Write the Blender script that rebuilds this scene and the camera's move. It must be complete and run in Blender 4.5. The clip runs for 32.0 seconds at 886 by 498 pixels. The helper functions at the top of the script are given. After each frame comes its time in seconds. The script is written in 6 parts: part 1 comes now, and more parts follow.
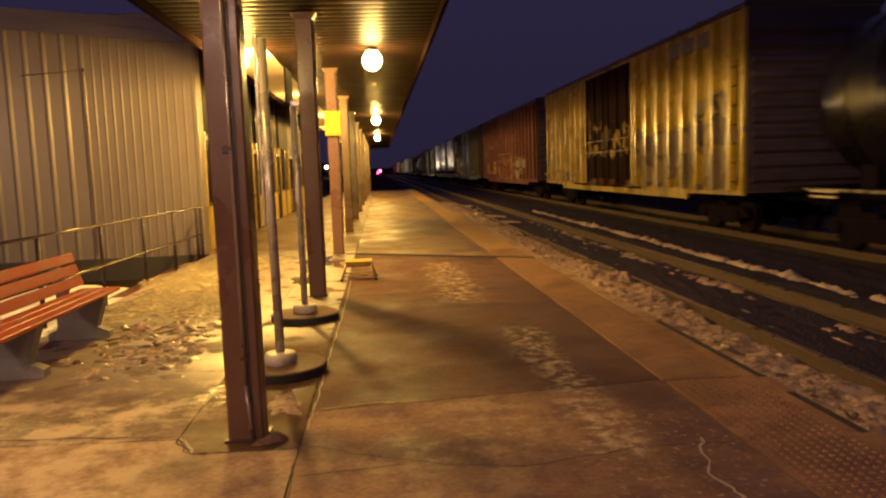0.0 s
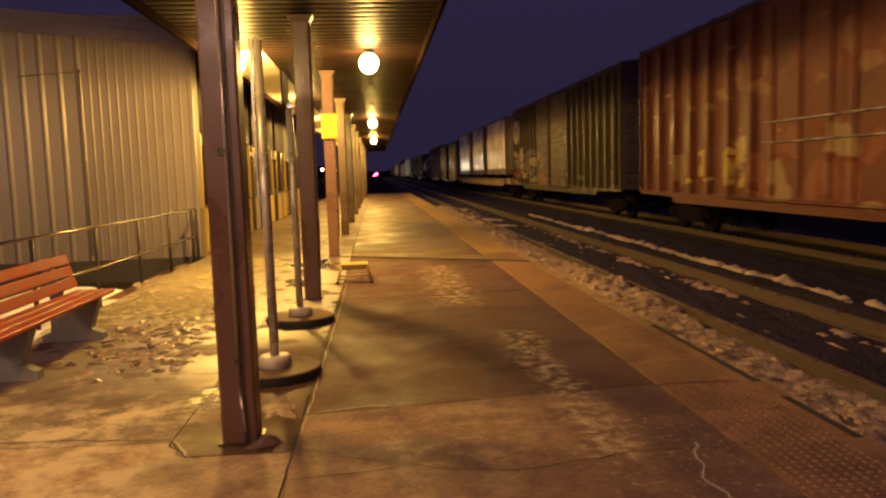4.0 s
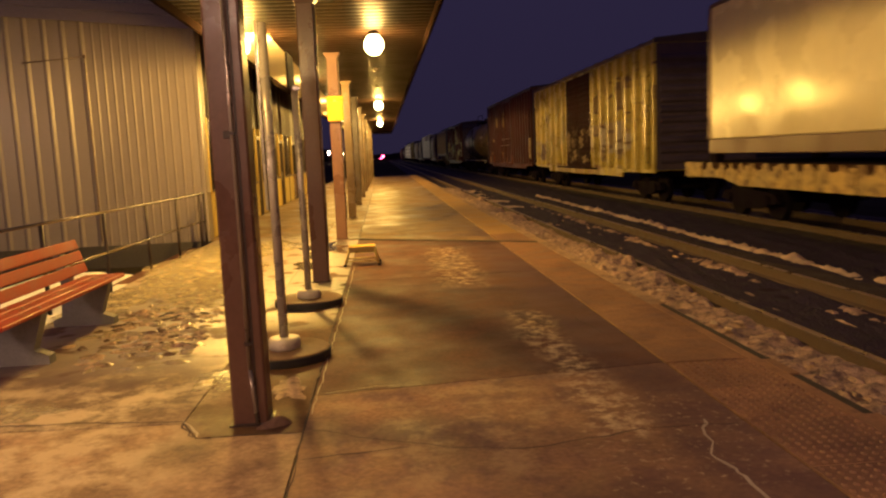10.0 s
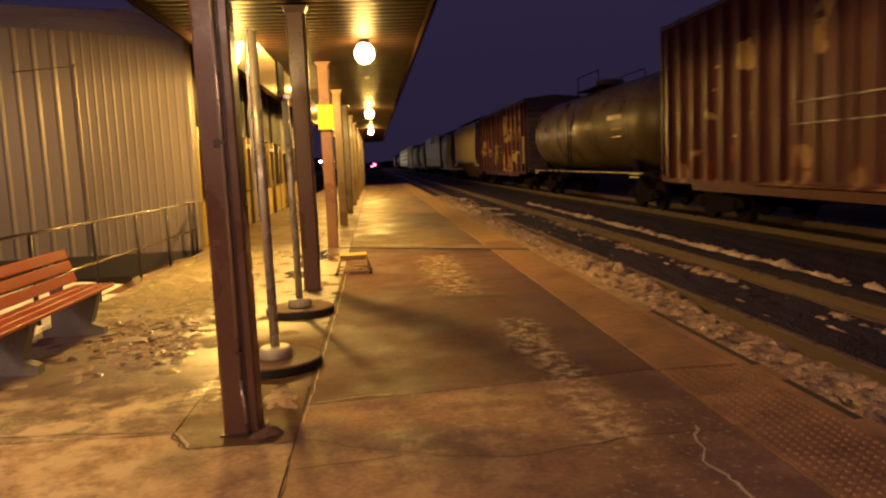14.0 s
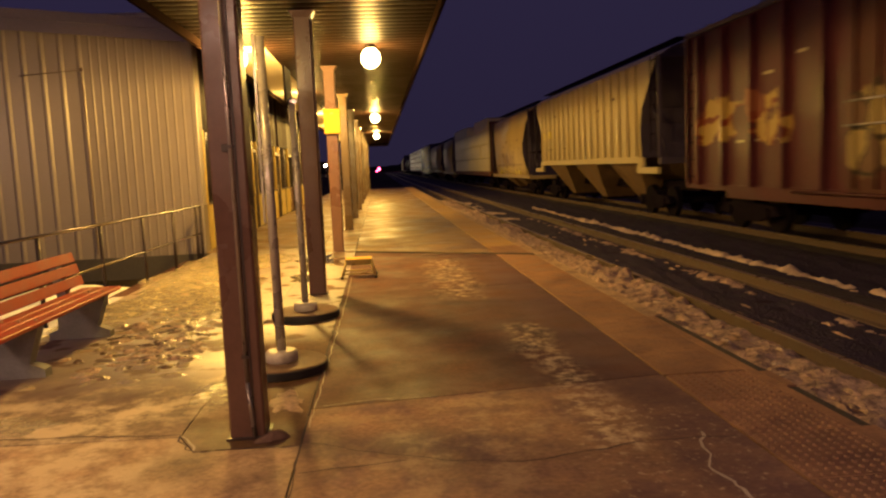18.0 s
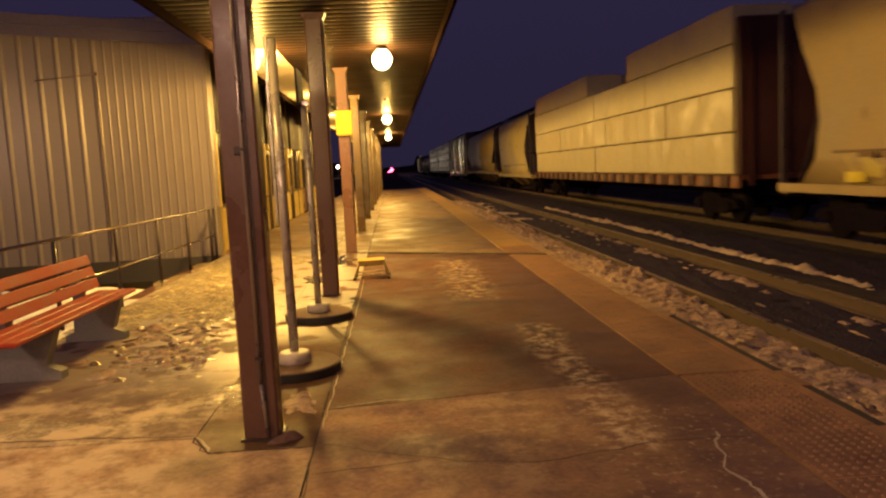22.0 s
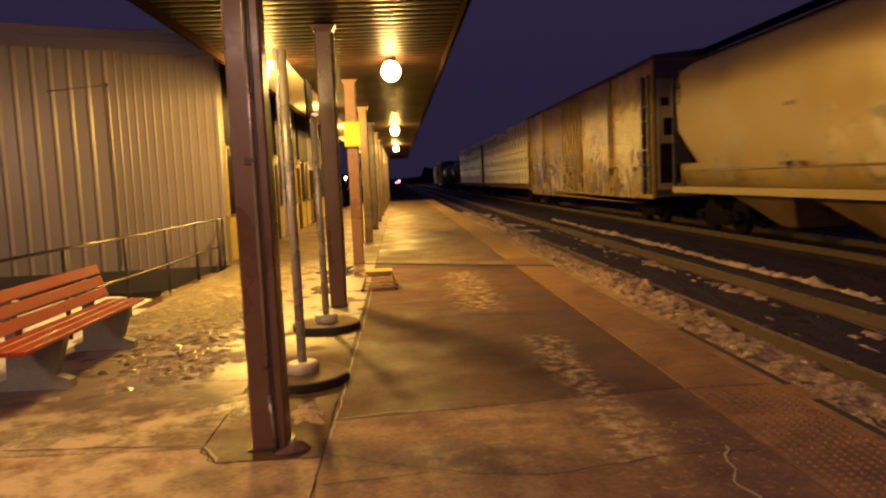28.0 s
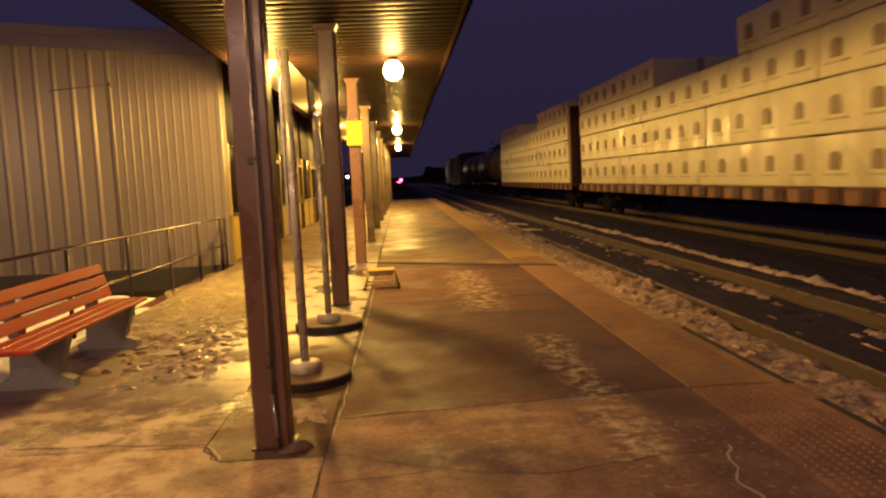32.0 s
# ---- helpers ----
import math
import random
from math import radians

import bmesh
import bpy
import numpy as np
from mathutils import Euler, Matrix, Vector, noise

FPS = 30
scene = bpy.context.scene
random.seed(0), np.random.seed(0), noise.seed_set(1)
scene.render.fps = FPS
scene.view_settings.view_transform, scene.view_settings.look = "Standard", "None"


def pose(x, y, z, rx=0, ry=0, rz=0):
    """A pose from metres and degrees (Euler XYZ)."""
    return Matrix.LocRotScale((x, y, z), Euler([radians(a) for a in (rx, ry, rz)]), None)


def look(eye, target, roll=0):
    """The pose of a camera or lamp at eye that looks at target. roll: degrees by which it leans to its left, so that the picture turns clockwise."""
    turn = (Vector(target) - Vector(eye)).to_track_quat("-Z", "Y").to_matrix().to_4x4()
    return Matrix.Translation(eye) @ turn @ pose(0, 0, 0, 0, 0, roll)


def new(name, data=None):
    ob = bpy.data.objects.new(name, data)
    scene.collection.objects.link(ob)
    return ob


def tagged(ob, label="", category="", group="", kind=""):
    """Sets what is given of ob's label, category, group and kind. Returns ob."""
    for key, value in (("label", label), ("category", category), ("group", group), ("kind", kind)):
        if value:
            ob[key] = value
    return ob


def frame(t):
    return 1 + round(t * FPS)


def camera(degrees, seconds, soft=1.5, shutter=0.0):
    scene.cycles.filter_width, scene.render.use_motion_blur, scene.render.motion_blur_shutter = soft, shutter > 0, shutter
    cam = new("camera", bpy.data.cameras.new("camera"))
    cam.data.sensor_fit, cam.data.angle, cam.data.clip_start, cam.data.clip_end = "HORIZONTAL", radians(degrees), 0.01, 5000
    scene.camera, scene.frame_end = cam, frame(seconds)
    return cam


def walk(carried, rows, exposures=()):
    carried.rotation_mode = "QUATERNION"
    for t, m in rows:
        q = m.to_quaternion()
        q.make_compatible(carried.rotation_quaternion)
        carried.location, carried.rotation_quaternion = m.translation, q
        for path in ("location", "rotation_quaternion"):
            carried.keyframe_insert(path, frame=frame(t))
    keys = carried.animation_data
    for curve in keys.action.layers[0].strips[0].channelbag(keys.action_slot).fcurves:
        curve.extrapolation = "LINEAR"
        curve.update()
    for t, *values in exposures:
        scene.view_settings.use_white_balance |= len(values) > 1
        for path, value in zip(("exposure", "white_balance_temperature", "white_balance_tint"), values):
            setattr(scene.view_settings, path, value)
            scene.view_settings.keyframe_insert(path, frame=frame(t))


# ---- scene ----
# ---- camera ----
cam = camera(61.42, 32.0, soft=2.3, shutter=0.7)
walk(cam, [
    (0, look((0.010, 0.012, 1.590), (1.615, 19.833, -0.542), -2.02)),
    (0.5, look((0.006, 0.011, 1.589), (1.641, 19.835, -0.496), -1.99)),
    (1, look((0.012, 0.007, 1.591), (1.598, 19.835, -0.490), -1.93)),
    (1.5, look((0.010, 0.010, 1.588), (1.645, 19.835, -0.482), -1.89)),
    (2, look((0.013, 0.009, 1.594), (1.692, 19.830, -0.484), -1.81)),
    (2.5, look((0.015, 0.003, 1.595), (1.775, 19.820, -0.460), -1.78)),
    (3, look((0.013, 0.015, 1.587), (1.725, 19.836, -0.459), -1.63)),
    (3.5, look((0.019, 0.019, 1.589), (1.716, 19.840, -0.466), -1.78)),
    (5.5, look((-0.005, 0.008, 1.584), (1.785, 19.827, -0.422), -1.42)),
    (6, look((0.003, 0.010, 1.580), (1.456, 19.843, -0.552), -1.34)),
    (6.5, look((0.014, 0.013, 1.580), (1.388, 19.840, -0.652), -1.63)),
    (7, look((0.012, 0.012, 1.579), (1.435, 19.825, -0.746), -1.81)),
    (7.5, look((0.012, 0.014, 1.577), (1.426, 19.819, -0.823), -2.03)),
    (8, look((0.013, 0.023, 1.573), (1.400, 19.818, -0.921), -2.07)),
    (8.5, look((0.014, 0.024, 1.576), (1.406, 19.806, -1.020), -2.18)),
    (9, look((0.016, 0.023, 1.578), (1.418, 19.800, -1.052), -2.22)),
    (9.5, look((0.019, 0.023, 1.575), (1.443, 19.809, -0.969), -2.28)),
    (10, look((0.017, 0.015, 1.578), (1.504, 19.801, -0.934), -2.42)),
    (10.5, look((0.017, 0.024, 1.578), (1.510, 19.806, -0.954), -2.40)),
    (11, look((0.017, 0.017, 1.581), (1.563, 19.802, -0.906), -2.38)),
    (11.5, look((0.018, 0.020, 1.579), (1.586, 19.812, -0.831), -2.32)),
    (12, look((0.022, 0.018, 1.581), (1.637, 19.809, -0.813), -2.43)),
    (12.5, look((0.025, 0.016, 1.583), (1.765, 19.794, -0.829), -2.42)),
    (13, look((0.024, 0.021, 1.582), (1.816, 19.801, -0.778), -2.55)),
    (13.5, look((0.028, 0.021, 1.578), (1.776, 19.812, -0.718), -2.64)),
    (14, look((0.020, 0.016, 1.579), (1.742, 19.807, -0.734), -2.62)),
    (14.5, look((0.024, 0.015, 1.581), (1.731, 19.797, -0.823), -2.69)),
    (16.5, look((0.027, 0.015, 1.580), (1.783, 19.801, -0.749), -2.44)),
    (17, look((0.023, 0.009, 1.584), (1.761, 19.801, -0.708), -2.57)),
    (17.5, look((0.016, 0.013, 1.580), (1.683, 19.818, -0.659), -2.50)),
    (18, look((0.008, 0.006, 1.583), (1.614, 19.820, -0.611), -2.43)),
    (18.5, look((0.011, 0.009, 1.579), (1.509, 19.831, -0.624), -2.42)),
    (19, look((0.009, 0.003, 1.583), (1.480, 19.825, -0.636), -2.39)),
    (19.5, look((0.010, 0.005, 1.581), (1.431, 19.836, -0.585), -2.54)),
    (20, look((0.003, 0.006, 1.580), (1.378, 19.841, -0.584), -2.61)),
    (20.5, look((0.009, 0.004, 1.582), (1.345, 19.839, -0.600), -2.66)),
    (21, look((0.009, 0.006, 1.582), (1.337, 19.848, -0.546), -2.60)),
    (21.5, look((0.013, 0.009, 1.582), (1.305, 19.852, -0.557), -2.73)),
    (22, look((0.013, 0.004, 1.586), (1.279, 19.846, -0.582), -2.89)),
    (22.5, look((0.013, 0.014, 1.582), (1.232, 19.861, -0.558), -2.89)),
    (23, look((0.006, 0.004, 1.585), (1.204, 19.863, -0.466), -2.86)),
    (23.5, look((0.006, 0.008, 1.581), (1.118, 19.873, -0.461), -2.82)),
    (24, look((0.012, 0.011, 1.583), (1.069, 19.881, -0.430), -2.85)),
    (24.5, look((0.007, 0.006, 1.585), (1.079, 19.877, -0.409), -2.82)),
    (25, look((0.009, 0.008, 1.588), (1.048, 19.885, -0.365), -2.90)),
    (25.5, look((0.006, 0.005, 1.589), (1.049, 19.888, -0.295), -2.87)),
    (27.5, look((0.007, 0.003, 1.590), (1.080, 19.886, -0.289), -2.68)),
    (28, look((-0.000, 0.000, 1.585), (1.101, 19.883, -0.270), -2.63)),
    (28.5, look((0.003, 0.003, 1.584), (1.033, 19.888, -0.295), -2.70)),
    (29, look((-0.005, 0.004, 1.580), (1.010, 19.888, -0.318), -2.68)),
    (29.5, look((-0.004, 0.001, 1.587), (0.987, 19.882, -0.347), -2.69)),
    (30, look((-0.002, -0.004, 1.585), (0.970, 19.876, -0.378), -2.69)),
    (30.5, look((-0.003, -0.003, 1.585), (1.005, 19.870, -0.424), -2.67)),
    (31, look((-0.002, 0.000, 1.585), (1.029, 19.875, -0.401), -2.60)),
    (31.5, look((-0.005, -0.002, 1.583), (1.009, 19.877, -0.361), -2.60)),
    (32, look((-0.003, -0.004, 1.587), (1.041, 19.880, -0.294), -2.68)),
])


# ---- light ----
world = bpy.data.worlds.new("night_sky")
scene.world = world
world.use_nodes = True
wn, wl = world.node_tree.nodes, world.node_tree.links
wbg = wn["Background"]
wtc = wn.new("ShaderNodeTexCoord")
wsep = wn.new("ShaderNodeSeparateXYZ")
wramp = wn.new("ShaderNodeValToRGB")
wramp.color_ramp.elements[0].position, wramp.color_ramp.elements[0].color = 0.0, (0.0190, 0.0140, 0.036, 1)
wramp.color_ramp.elements[1].position, wramp.color_ramp.elements[1].color = 0.5, (0.0255, 0.0190, 0.052, 1)
wtop = wramp.color_ramp.elements.new(1.0)
wtop.color = (0.062, 0.046, 0.128, 1)
wl.new(wtc.outputs["Generated"], wsep.inputs[0])
wl.new(wsep.outputs["Z"], wramp.inputs[0])
wl.new(wramp.outputs[0], wbg.inputs[0])
wbg.inputs[1].default_value = 1.0

SODIUM = (1.0, 0.555, 0.11)
WARM_WHITE = (1.0, 0.58, 0.40)
DIM_PINK = (1.0, 0.44, 0.31)
LAMP_Z = 3.503
RIGHT_LAMPS = [(-0.03, y) for y in (-1.9, 12.5, 26.9, 41.3)]
LEFT_LAMPS = [(-1.7, -2.6), (-1.8, 5.0), (-2.12, 12.2)] + [(-1.64, y) for y in (19.4, 26.6, 33.8, 41.0, 48.2, 55.4)]
# two unseen lamps added at the left to brighten wall and floor
UNSEEN_LAMPS = [(-14.0, 3.5, 3.25), (-5.2, 0.3, 3.25)]


def point_lamp(x, y, z, watts, radius=0.1, colour=SODIUM):
    data = bpy.data.lights.new("lamp_light", "POINT")
    data.energy, data.color, data.shadow_soft_size = watts, colour, radius
    ob = new("lamp_light", data)
    ob.location = (x, y, z)
    return ob


for lx, ly in RIGHT_LAMPS:
    point_lamp(lx, ly, LAMP_Z - 0.14, 190 if ly < 0 else 250 if ly < 20 else 450 if ly < 30 else 800, 0.08, DIM_PINK if ly < 0 else SODIUM)
for lx, ly in LEFT_LAMPS:
    point_lamp(lx, ly, LAMP_Z - 0.11, 330 if ly < 0 else 190 if ly < 8 else 1300 if ly < 15 else 300 if ly < 30 else 600, 0.2 if 0 < ly < 8 else 0.15, WARM_WHITE if ly < 0 else SODIUM)
point_lamp(*UNSEEN_LAMPS[0], 1100, 0.2, WARM_WHITE)
point_lamp(*UNSEEN_LAMPS[1], 680, 0.2, WARM_WHITE)

# ---- materials ----


def mat(name, col, rough=0.6, metal=0.0, var=0.25, scale=1.5, fine=40.0, bump=0.15, dist=0.01, col2=None, cut=None, rvar=0.15, spec=0.5, sep=0.0):
    """Base colour varied at two scales, with a second colour in patches where noise passes cut."""
    m = bpy.data.materials.new(name)
    m.use_nodes = True
    n, l = m.node_tree.nodes, m.node_tree.links
    b = n["Principled BSDF"]
    b.inputs["Metallic"].default_value = metal
    b.inputs["Specular IOR Level"].default_value = spec
    tc = n.new("ShaderNodeTexCoord")
    info = n.new("ShaderNodeObjectInfo")
    add = n.new("ShaderNodeVectorMath")
    add.operation = "ADD"
    mul = n.new("ShaderNodeMath")
    mul.operation = "MULTIPLY"
    mul.inputs[1].default_value = 37.0
    l.new(info.outputs["Random"], mul.inputs[0])
    l.new(tc.outputs["Object"], add.inputs[0])
    l.new(mul.outputs[0], add.inputs[1])
    n1, n2 = n.new("ShaderNodeTexNoise"), n.new("ShaderNodeTexNoise")
    n1.inputs["Scale"].default_value, n1.inputs["Detail"].default_value = scale, 6
    n2.inputs["Scale"].default_value, n2.inputs["Detail"].default_value = fine, 4
    for q in (n1, n2):
        l.new(add.outputs[0], q.inputs["Vector"])
    # value factor
    r1 = n.new("ShaderNodeMapRange")
    r1.inputs["From Min"].default_value, r1.inputs["From Max"].default_value = 0.25, 0.75
    r1.inputs["To Min"].default_value, r1.inputs["To Max"].default_value = 1 - var, 1 + var * 0.6
    l.new(n1.outputs["Fac"], r1.inputs["Value"])
    r2 = n.new("ShaderNodeMapRange")
    r2.inputs["From Min"].default_value, r2.inputs["From Max"].default_value = 0.3, 0.7
    r2.inputs["To Min"].default_value, r2.inputs["To Max"].default_value = 1 - var * 0.5, 1 + var * 0.3
    l.new(n2.outputs["Fac"], r2.inputs["Value"])
    f = n.new("ShaderNodeMath")
    f.operation = "MULTIPLY"
    l.new(r1.outputs[0], f.inputs[0])
    l.new(r2.outputs[0], f.inputs[1])
    sc = n.new("ShaderNodeVectorMath")
    sc.operation = "SCALE"
    l.new(f.outputs[0], sc.inputs["Scale"])
    sc.inputs[0].default_value = col
    if col2:
        mx = n.new("ShaderNodeMix")
        mx.data_type = "RGBA"
        n3 = n.new("ShaderNodeTexNoise")
        n3.inputs["Scale"].default_value, n3.inputs["Detail"].default_value, n3.inputs["Roughness"].default_value = scale * 1.7 + 0.3, 8, 0.62
        l.new(add.outputs[0], n3.inputs["Vector"])
        r3 = n.new("ShaderNodeMapRange")
        r3.inputs["From Min"].default_value, r3.inputs["From Max"].default_value = cut or 0.5, (cut or 0.5) + 0.2
        l.new(n3.outputs["Fac"], r3.inputs["Value"])
        l.new(r3.outputs[0], mx.inputs["Factor"])
        mx.inputs["A"].default_value = (*col, 1)
        mx.inputs["B"].default_value = (*col2, 1)
        l.new(mx.outputs["Result"], sc.inputs[0])
    l.new(sc.outputs[0], b.inputs["Base Color"])
    rr = n.new("ShaderNodeMapRange")
    rr.inputs["From Min"].default_value, rr.inputs["From Max"].default_value = 0.35, 0.65
    rr.inputs["To Min"].default_value, rr.inputs["To Max"].default_value = max(0.04, rough - rvar), min(1, rough + rvar)
    l.new(n1.outputs["Fac"], rr.inputs["Value"])
    l.new(rr.outputs[0], b.inputs["Roughness"])
    if bump:
        bp = n.new("ShaderNodeBump")
        bp.inputs["Strength"].default_value, bp.inputs["Distance"].default_value = bump, dist
        l.new(n2.outputs["Fac"], bp.inputs["Height"])
        l.new(bp.outputs[0], b.inputs["Normal"])
    return m


def glow(name, col, strength):
    m = bpy.data.materials.new(name)
    m.use_nodes = True
    b = m.node_tree.nodes["Principled BSDF"]
    b.inputs["Base Color"].default_value = (*col, 1)
    b.inputs["Emission Color"].default_value = (*col, 1)
    b.inputs["Emission Strength"].default_value = strength
    return m


def paint_tags(m, zones):
    """Spray-painted lettering on a car's side: each zone (y0, y1, z0, z1, fill, fill2, line, size, amount) is a loose field of bubble shapes."""
    n, l = m.node_tree.nodes, m.node_tree.links
    b = n["Principled BSDF"]
    src = b.inputs["Base Color"].links[0].from_socket
    tc = n.new("ShaderNodeTexCoord")
    sx = n.new("ShaderNodeSeparateXYZ")
    l.new(tc.outputs["Object"], sx.inputs[0])
    flat = n.new("ShaderNodeCombineXYZ")
    l.new(sx.outputs["Y"], flat.inputs["X"])
    l.new(sx.outputs["Z"], flat.inputs["Y"])
    wob = n.new("ShaderNodeTexNoise")
    wob.inputs["Scale"].default_value, wob.inputs["Detail"].default_value = 1.3, 3
    l.new(flat.outputs[0], wob.inputs["Vector"])
    wsc = n.new("ShaderNodeVectorMath")
    wsc.operation = "MULTIPLY_ADD"
    wsc.inputs[1].default_value = (0.9, 0.9, 0)
    l.new(wob.outputs["Color"], wsc.inputs[0])
    l.new(flat.outputs[0], wsc.inputs[2])
    rag = n.new("ShaderNodeTexNoise")
    rag.inputs["Scale"].default_value, rag.inputs["Detail"].default_value, rag.inputs["Roughness"].default_value = 1.1, 7, 0.6
    l.new(flat.outputs[0], rag.inputs["Vector"])

    def math2(op, a, c):
        q = n.new("ShaderNodeMath")
        q.operation = op
        for k, v in enumerate((a, c)):
            if isinstance(v, (int, float)):
                q.inputs[k].default_value = v
            else:
                l.new(v, q.inputs[k])
        return q.outputs[0]

    def mixed(fac, a, c):
        q = n.new("ShaderNodeMix")
        q.data_type = "RGBA"
        l.new(fac, q.inputs["Factor"])
        for k, v in (("A", a), ("B", c)):
            if isinstance(v, tuple):
                q.inputs[k].default_value = (*v, 1)
            else:
                l.new(v, q.inputs[k])
        return q.outputs["Result"]

    def ranged(v, lo, hi):
        q = n.new("ShaderNodeMapRange")
        q.inputs["From Min"].default_value, q.inputs["From Max"].default_value = lo, hi
        l.new(v, q.inputs["Value"])
        return q.outputs[0]

    for k, (y0, y1, z0, z1, fill, fill2, line, size, amount) in enumerate(zones):
        vec = n.new("ShaderNodeVectorMath")
        vec.operation = "MULTIPLY_ADD"
        vec.inputs[1].default_value = (1 / size, 0.75 / size, 1)
        vec.inputs[2].default_value = (k * 7.3, k * 3.1, 0)
        l.new(wsc.outputs[0], vec.inputs[0])
        cell, edge = n.new("ShaderNodeTexVoronoi"), n.new("ShaderNodeTexVoronoi")
        edge.feature = "DISTANCE_TO_EDGE"
        for q in (cell, edge):
            q.voronoi_dimensions = "2D"
            q.inputs["Scale"].default_value = 1.0
            l.new(vec.outputs[0], q.inputs["Vector"])
        sep = n.new("ShaderNodeSeparateColor")
        l.new(cell.outputs["Color"], sep.inputs[0])
        # inside the field's loose rectangle
        dy = math2("ABSOLUTE", math2("SUBTRACT", sx.outputs["Y"], (y0 + y1) / 2), 0)
        dz = math2("ABSOLUTE", math2("SUBTRACT", sx.outputs["Z"], (z0 + z1) / 2), 0)
        box_d = math2("MAXIMUM", math2("DIVIDE", dy, (y1 - y0) / 2), math2("DIVIDE", dz, (z1 - z0) / 2))
        loose = math2("ADD", box_d, math2("MULTIPLY", math2("SUBTRACT", rag.outputs["Fac"], 0.5), 2.2))
        inside = math2("SUBTRACT", 1.0, ranged(loose, 0.86, 1.0))
        inside = math2("MULTIPLY", inside, ranged(math2("SUBTRACT", amount, sep.outputs[1]), 0.0, 0.02))
        col = mixed(ranged(sep.outputs[0], 0.5, 0.52), fill, fill2)
        col = mixed(ranged(edge.outputs["Distance"], 0.09, 0.05), col, line)
        src = mixed(math2("MULTIPLY", inside, 0.9), src, col)
    l.new(src, b.inputs["Base Color"])
    return m


# dark slab tone that also stands in for shadow on walkway and ledge
M_CONC_DK = mat("dark_shadowed_concrete", (0.13, 0.058, 0.040), 0.72, 0, 0.5, 1.6, 30, 0.35, 0.008, (0.088, 0.040, 0.034), 0.44, 0.16, 0.25)
M_CONC_STRIP = mat("wet_post_strip_concrete", (0.15, 0.082, 0.048), 0.7, 0, 0.45, 1.6, 30, 0.3, 0.006, (0.09, 0.048, 0.032), 0.46, 0.16, 0.1)
M_CHALK = mat("filled_crack", (0.50, 0.42, 0.32), 0.8, 0, 0.3, 6, 60, 0.2, 0.004)
M_SIDEWALL = mat("yellow_station_paint", (0.42, 0.29, 0.06), 0.4, 0, 0.15, 0.8, 18, 0.03)
M_PIPEBROWN = mat("brown_pipe_paint", (0.10, 0.062, 0.052), 0.5, 0, 0.15, 3, 30, 0.03)
M_CONC = mat("platform_concrete", (0.44, 0.30, 0.18), 0.78, 0, 0.5, 1.6, 30, 0.35, 0.008, (0.25, 0.155, 0.105), 0.44, 0.16, 0.2)
M_CONC_MID = mat("worn_brown_concrete", (0.335, 0.195, 0.115), 0.75, 0, 0.5, 1.6, 30, 0.35, 0.008, (0.20, 0.112, 0.095), 0.45, 0.16, 0.22)
M_CONC_LEFT = mat("trodden_grey_concrete", (0.24, 0.165, 0.105), 0.7, 0, 0.5, 1.6, 30, 0.4, 0.01, (0.14, 0.09, 0.062), 0.45, 0.2, 0.3)
M_BASEDISC = mat("weathered_base_concrete", (0.17, 0.098, 0.06), 0.8, 0, 0.4, 2.5, 30, 0.3, 0.006, (0.14, 0.085, 0.06), 0.5)
M_CONC_L = mat("worn_concrete", (0.25, 0.158, 0.072), 0.6, 0, 0.4, 1.2, 26, 0.35, 0.006, (0.15, 0.092, 0.05), 0.46, 0.3, 0.5)
M_CRACK = mat("hairline_crack_dirt", (0.085, 0.05, 0.042), 0.9, 0, 0.4, 4, 60)
M_JOINT = mat("joint_dirt", (0.035, 0.028, 0.022), 0.9, 0, 0.3, 4, 60)
M_TACT = mat("tactile_paver", (0.44, 0.27, 0.08), 0.6, 0, 0.25, 0.8, 40, 0.15, 0.004, (0.28, 0.17, 0.07), 0.56)
M_TACT_OLD = mat("worn_tactile_paver", (0.31, 0.172, 0.088), 0.7, 0, 0.35, 2.6, 40, 0.35, 0.005, (0.22, 0.115, 0.066), 0.50, spec=0.3)
M_WATER = mat("meltwater", (0.10, 0.08, 0.06), 0.07, 0, 0.2, 3, 18, 0.12, 0.01, rvar=0.04, spec=0.6)
M_GLINT = mat("clear_ice", (0.42, 0.34, 0.22), 0.1, 0, 0.3, 6, 30, 0.4, 0.02, rvar=0.05, spec=1.0)
M_ICE = mat("ice", (0.62, 0.52, 0.31), 0.2, 0, 0.35, 3, 20, 0.9, 0.022, (0.25, 0.19, 0.12), 0.58, 0.08, 1.0)
M_SLUSH = mat("dirty_refrozen_slush", (0.16, 0.105, 0.06), 0.25, 0, 0.4, 5, 30, 0.5, 0.02, (0.36, 0.27, 0.15), 0.55, 0.1, 0.8)
M_SNOW = mat("sandy_snow", (0.50, 0.34, 0.23), 0.75, 0, 0.5, 5.5, 34, 1.0, 0.03, (0.14, 0.085, 0.075), 0.45)
M_SNOWLINE = mat("grainy_snow", (0.58, 0.44, 0.30), 0.75, 0, 0.3, 3.5, 30, 0.9, 0.03, (0.3, 0.24, 0.21), 0.56)
M_SNOWCLEAN = mat("fresh_snow", (0.85, 0.83, 0.80), 0.8, 0, 0.15, 2.2, 26, 0.5, 0.02)
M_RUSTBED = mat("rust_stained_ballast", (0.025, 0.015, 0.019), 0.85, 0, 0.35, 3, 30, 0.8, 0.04)


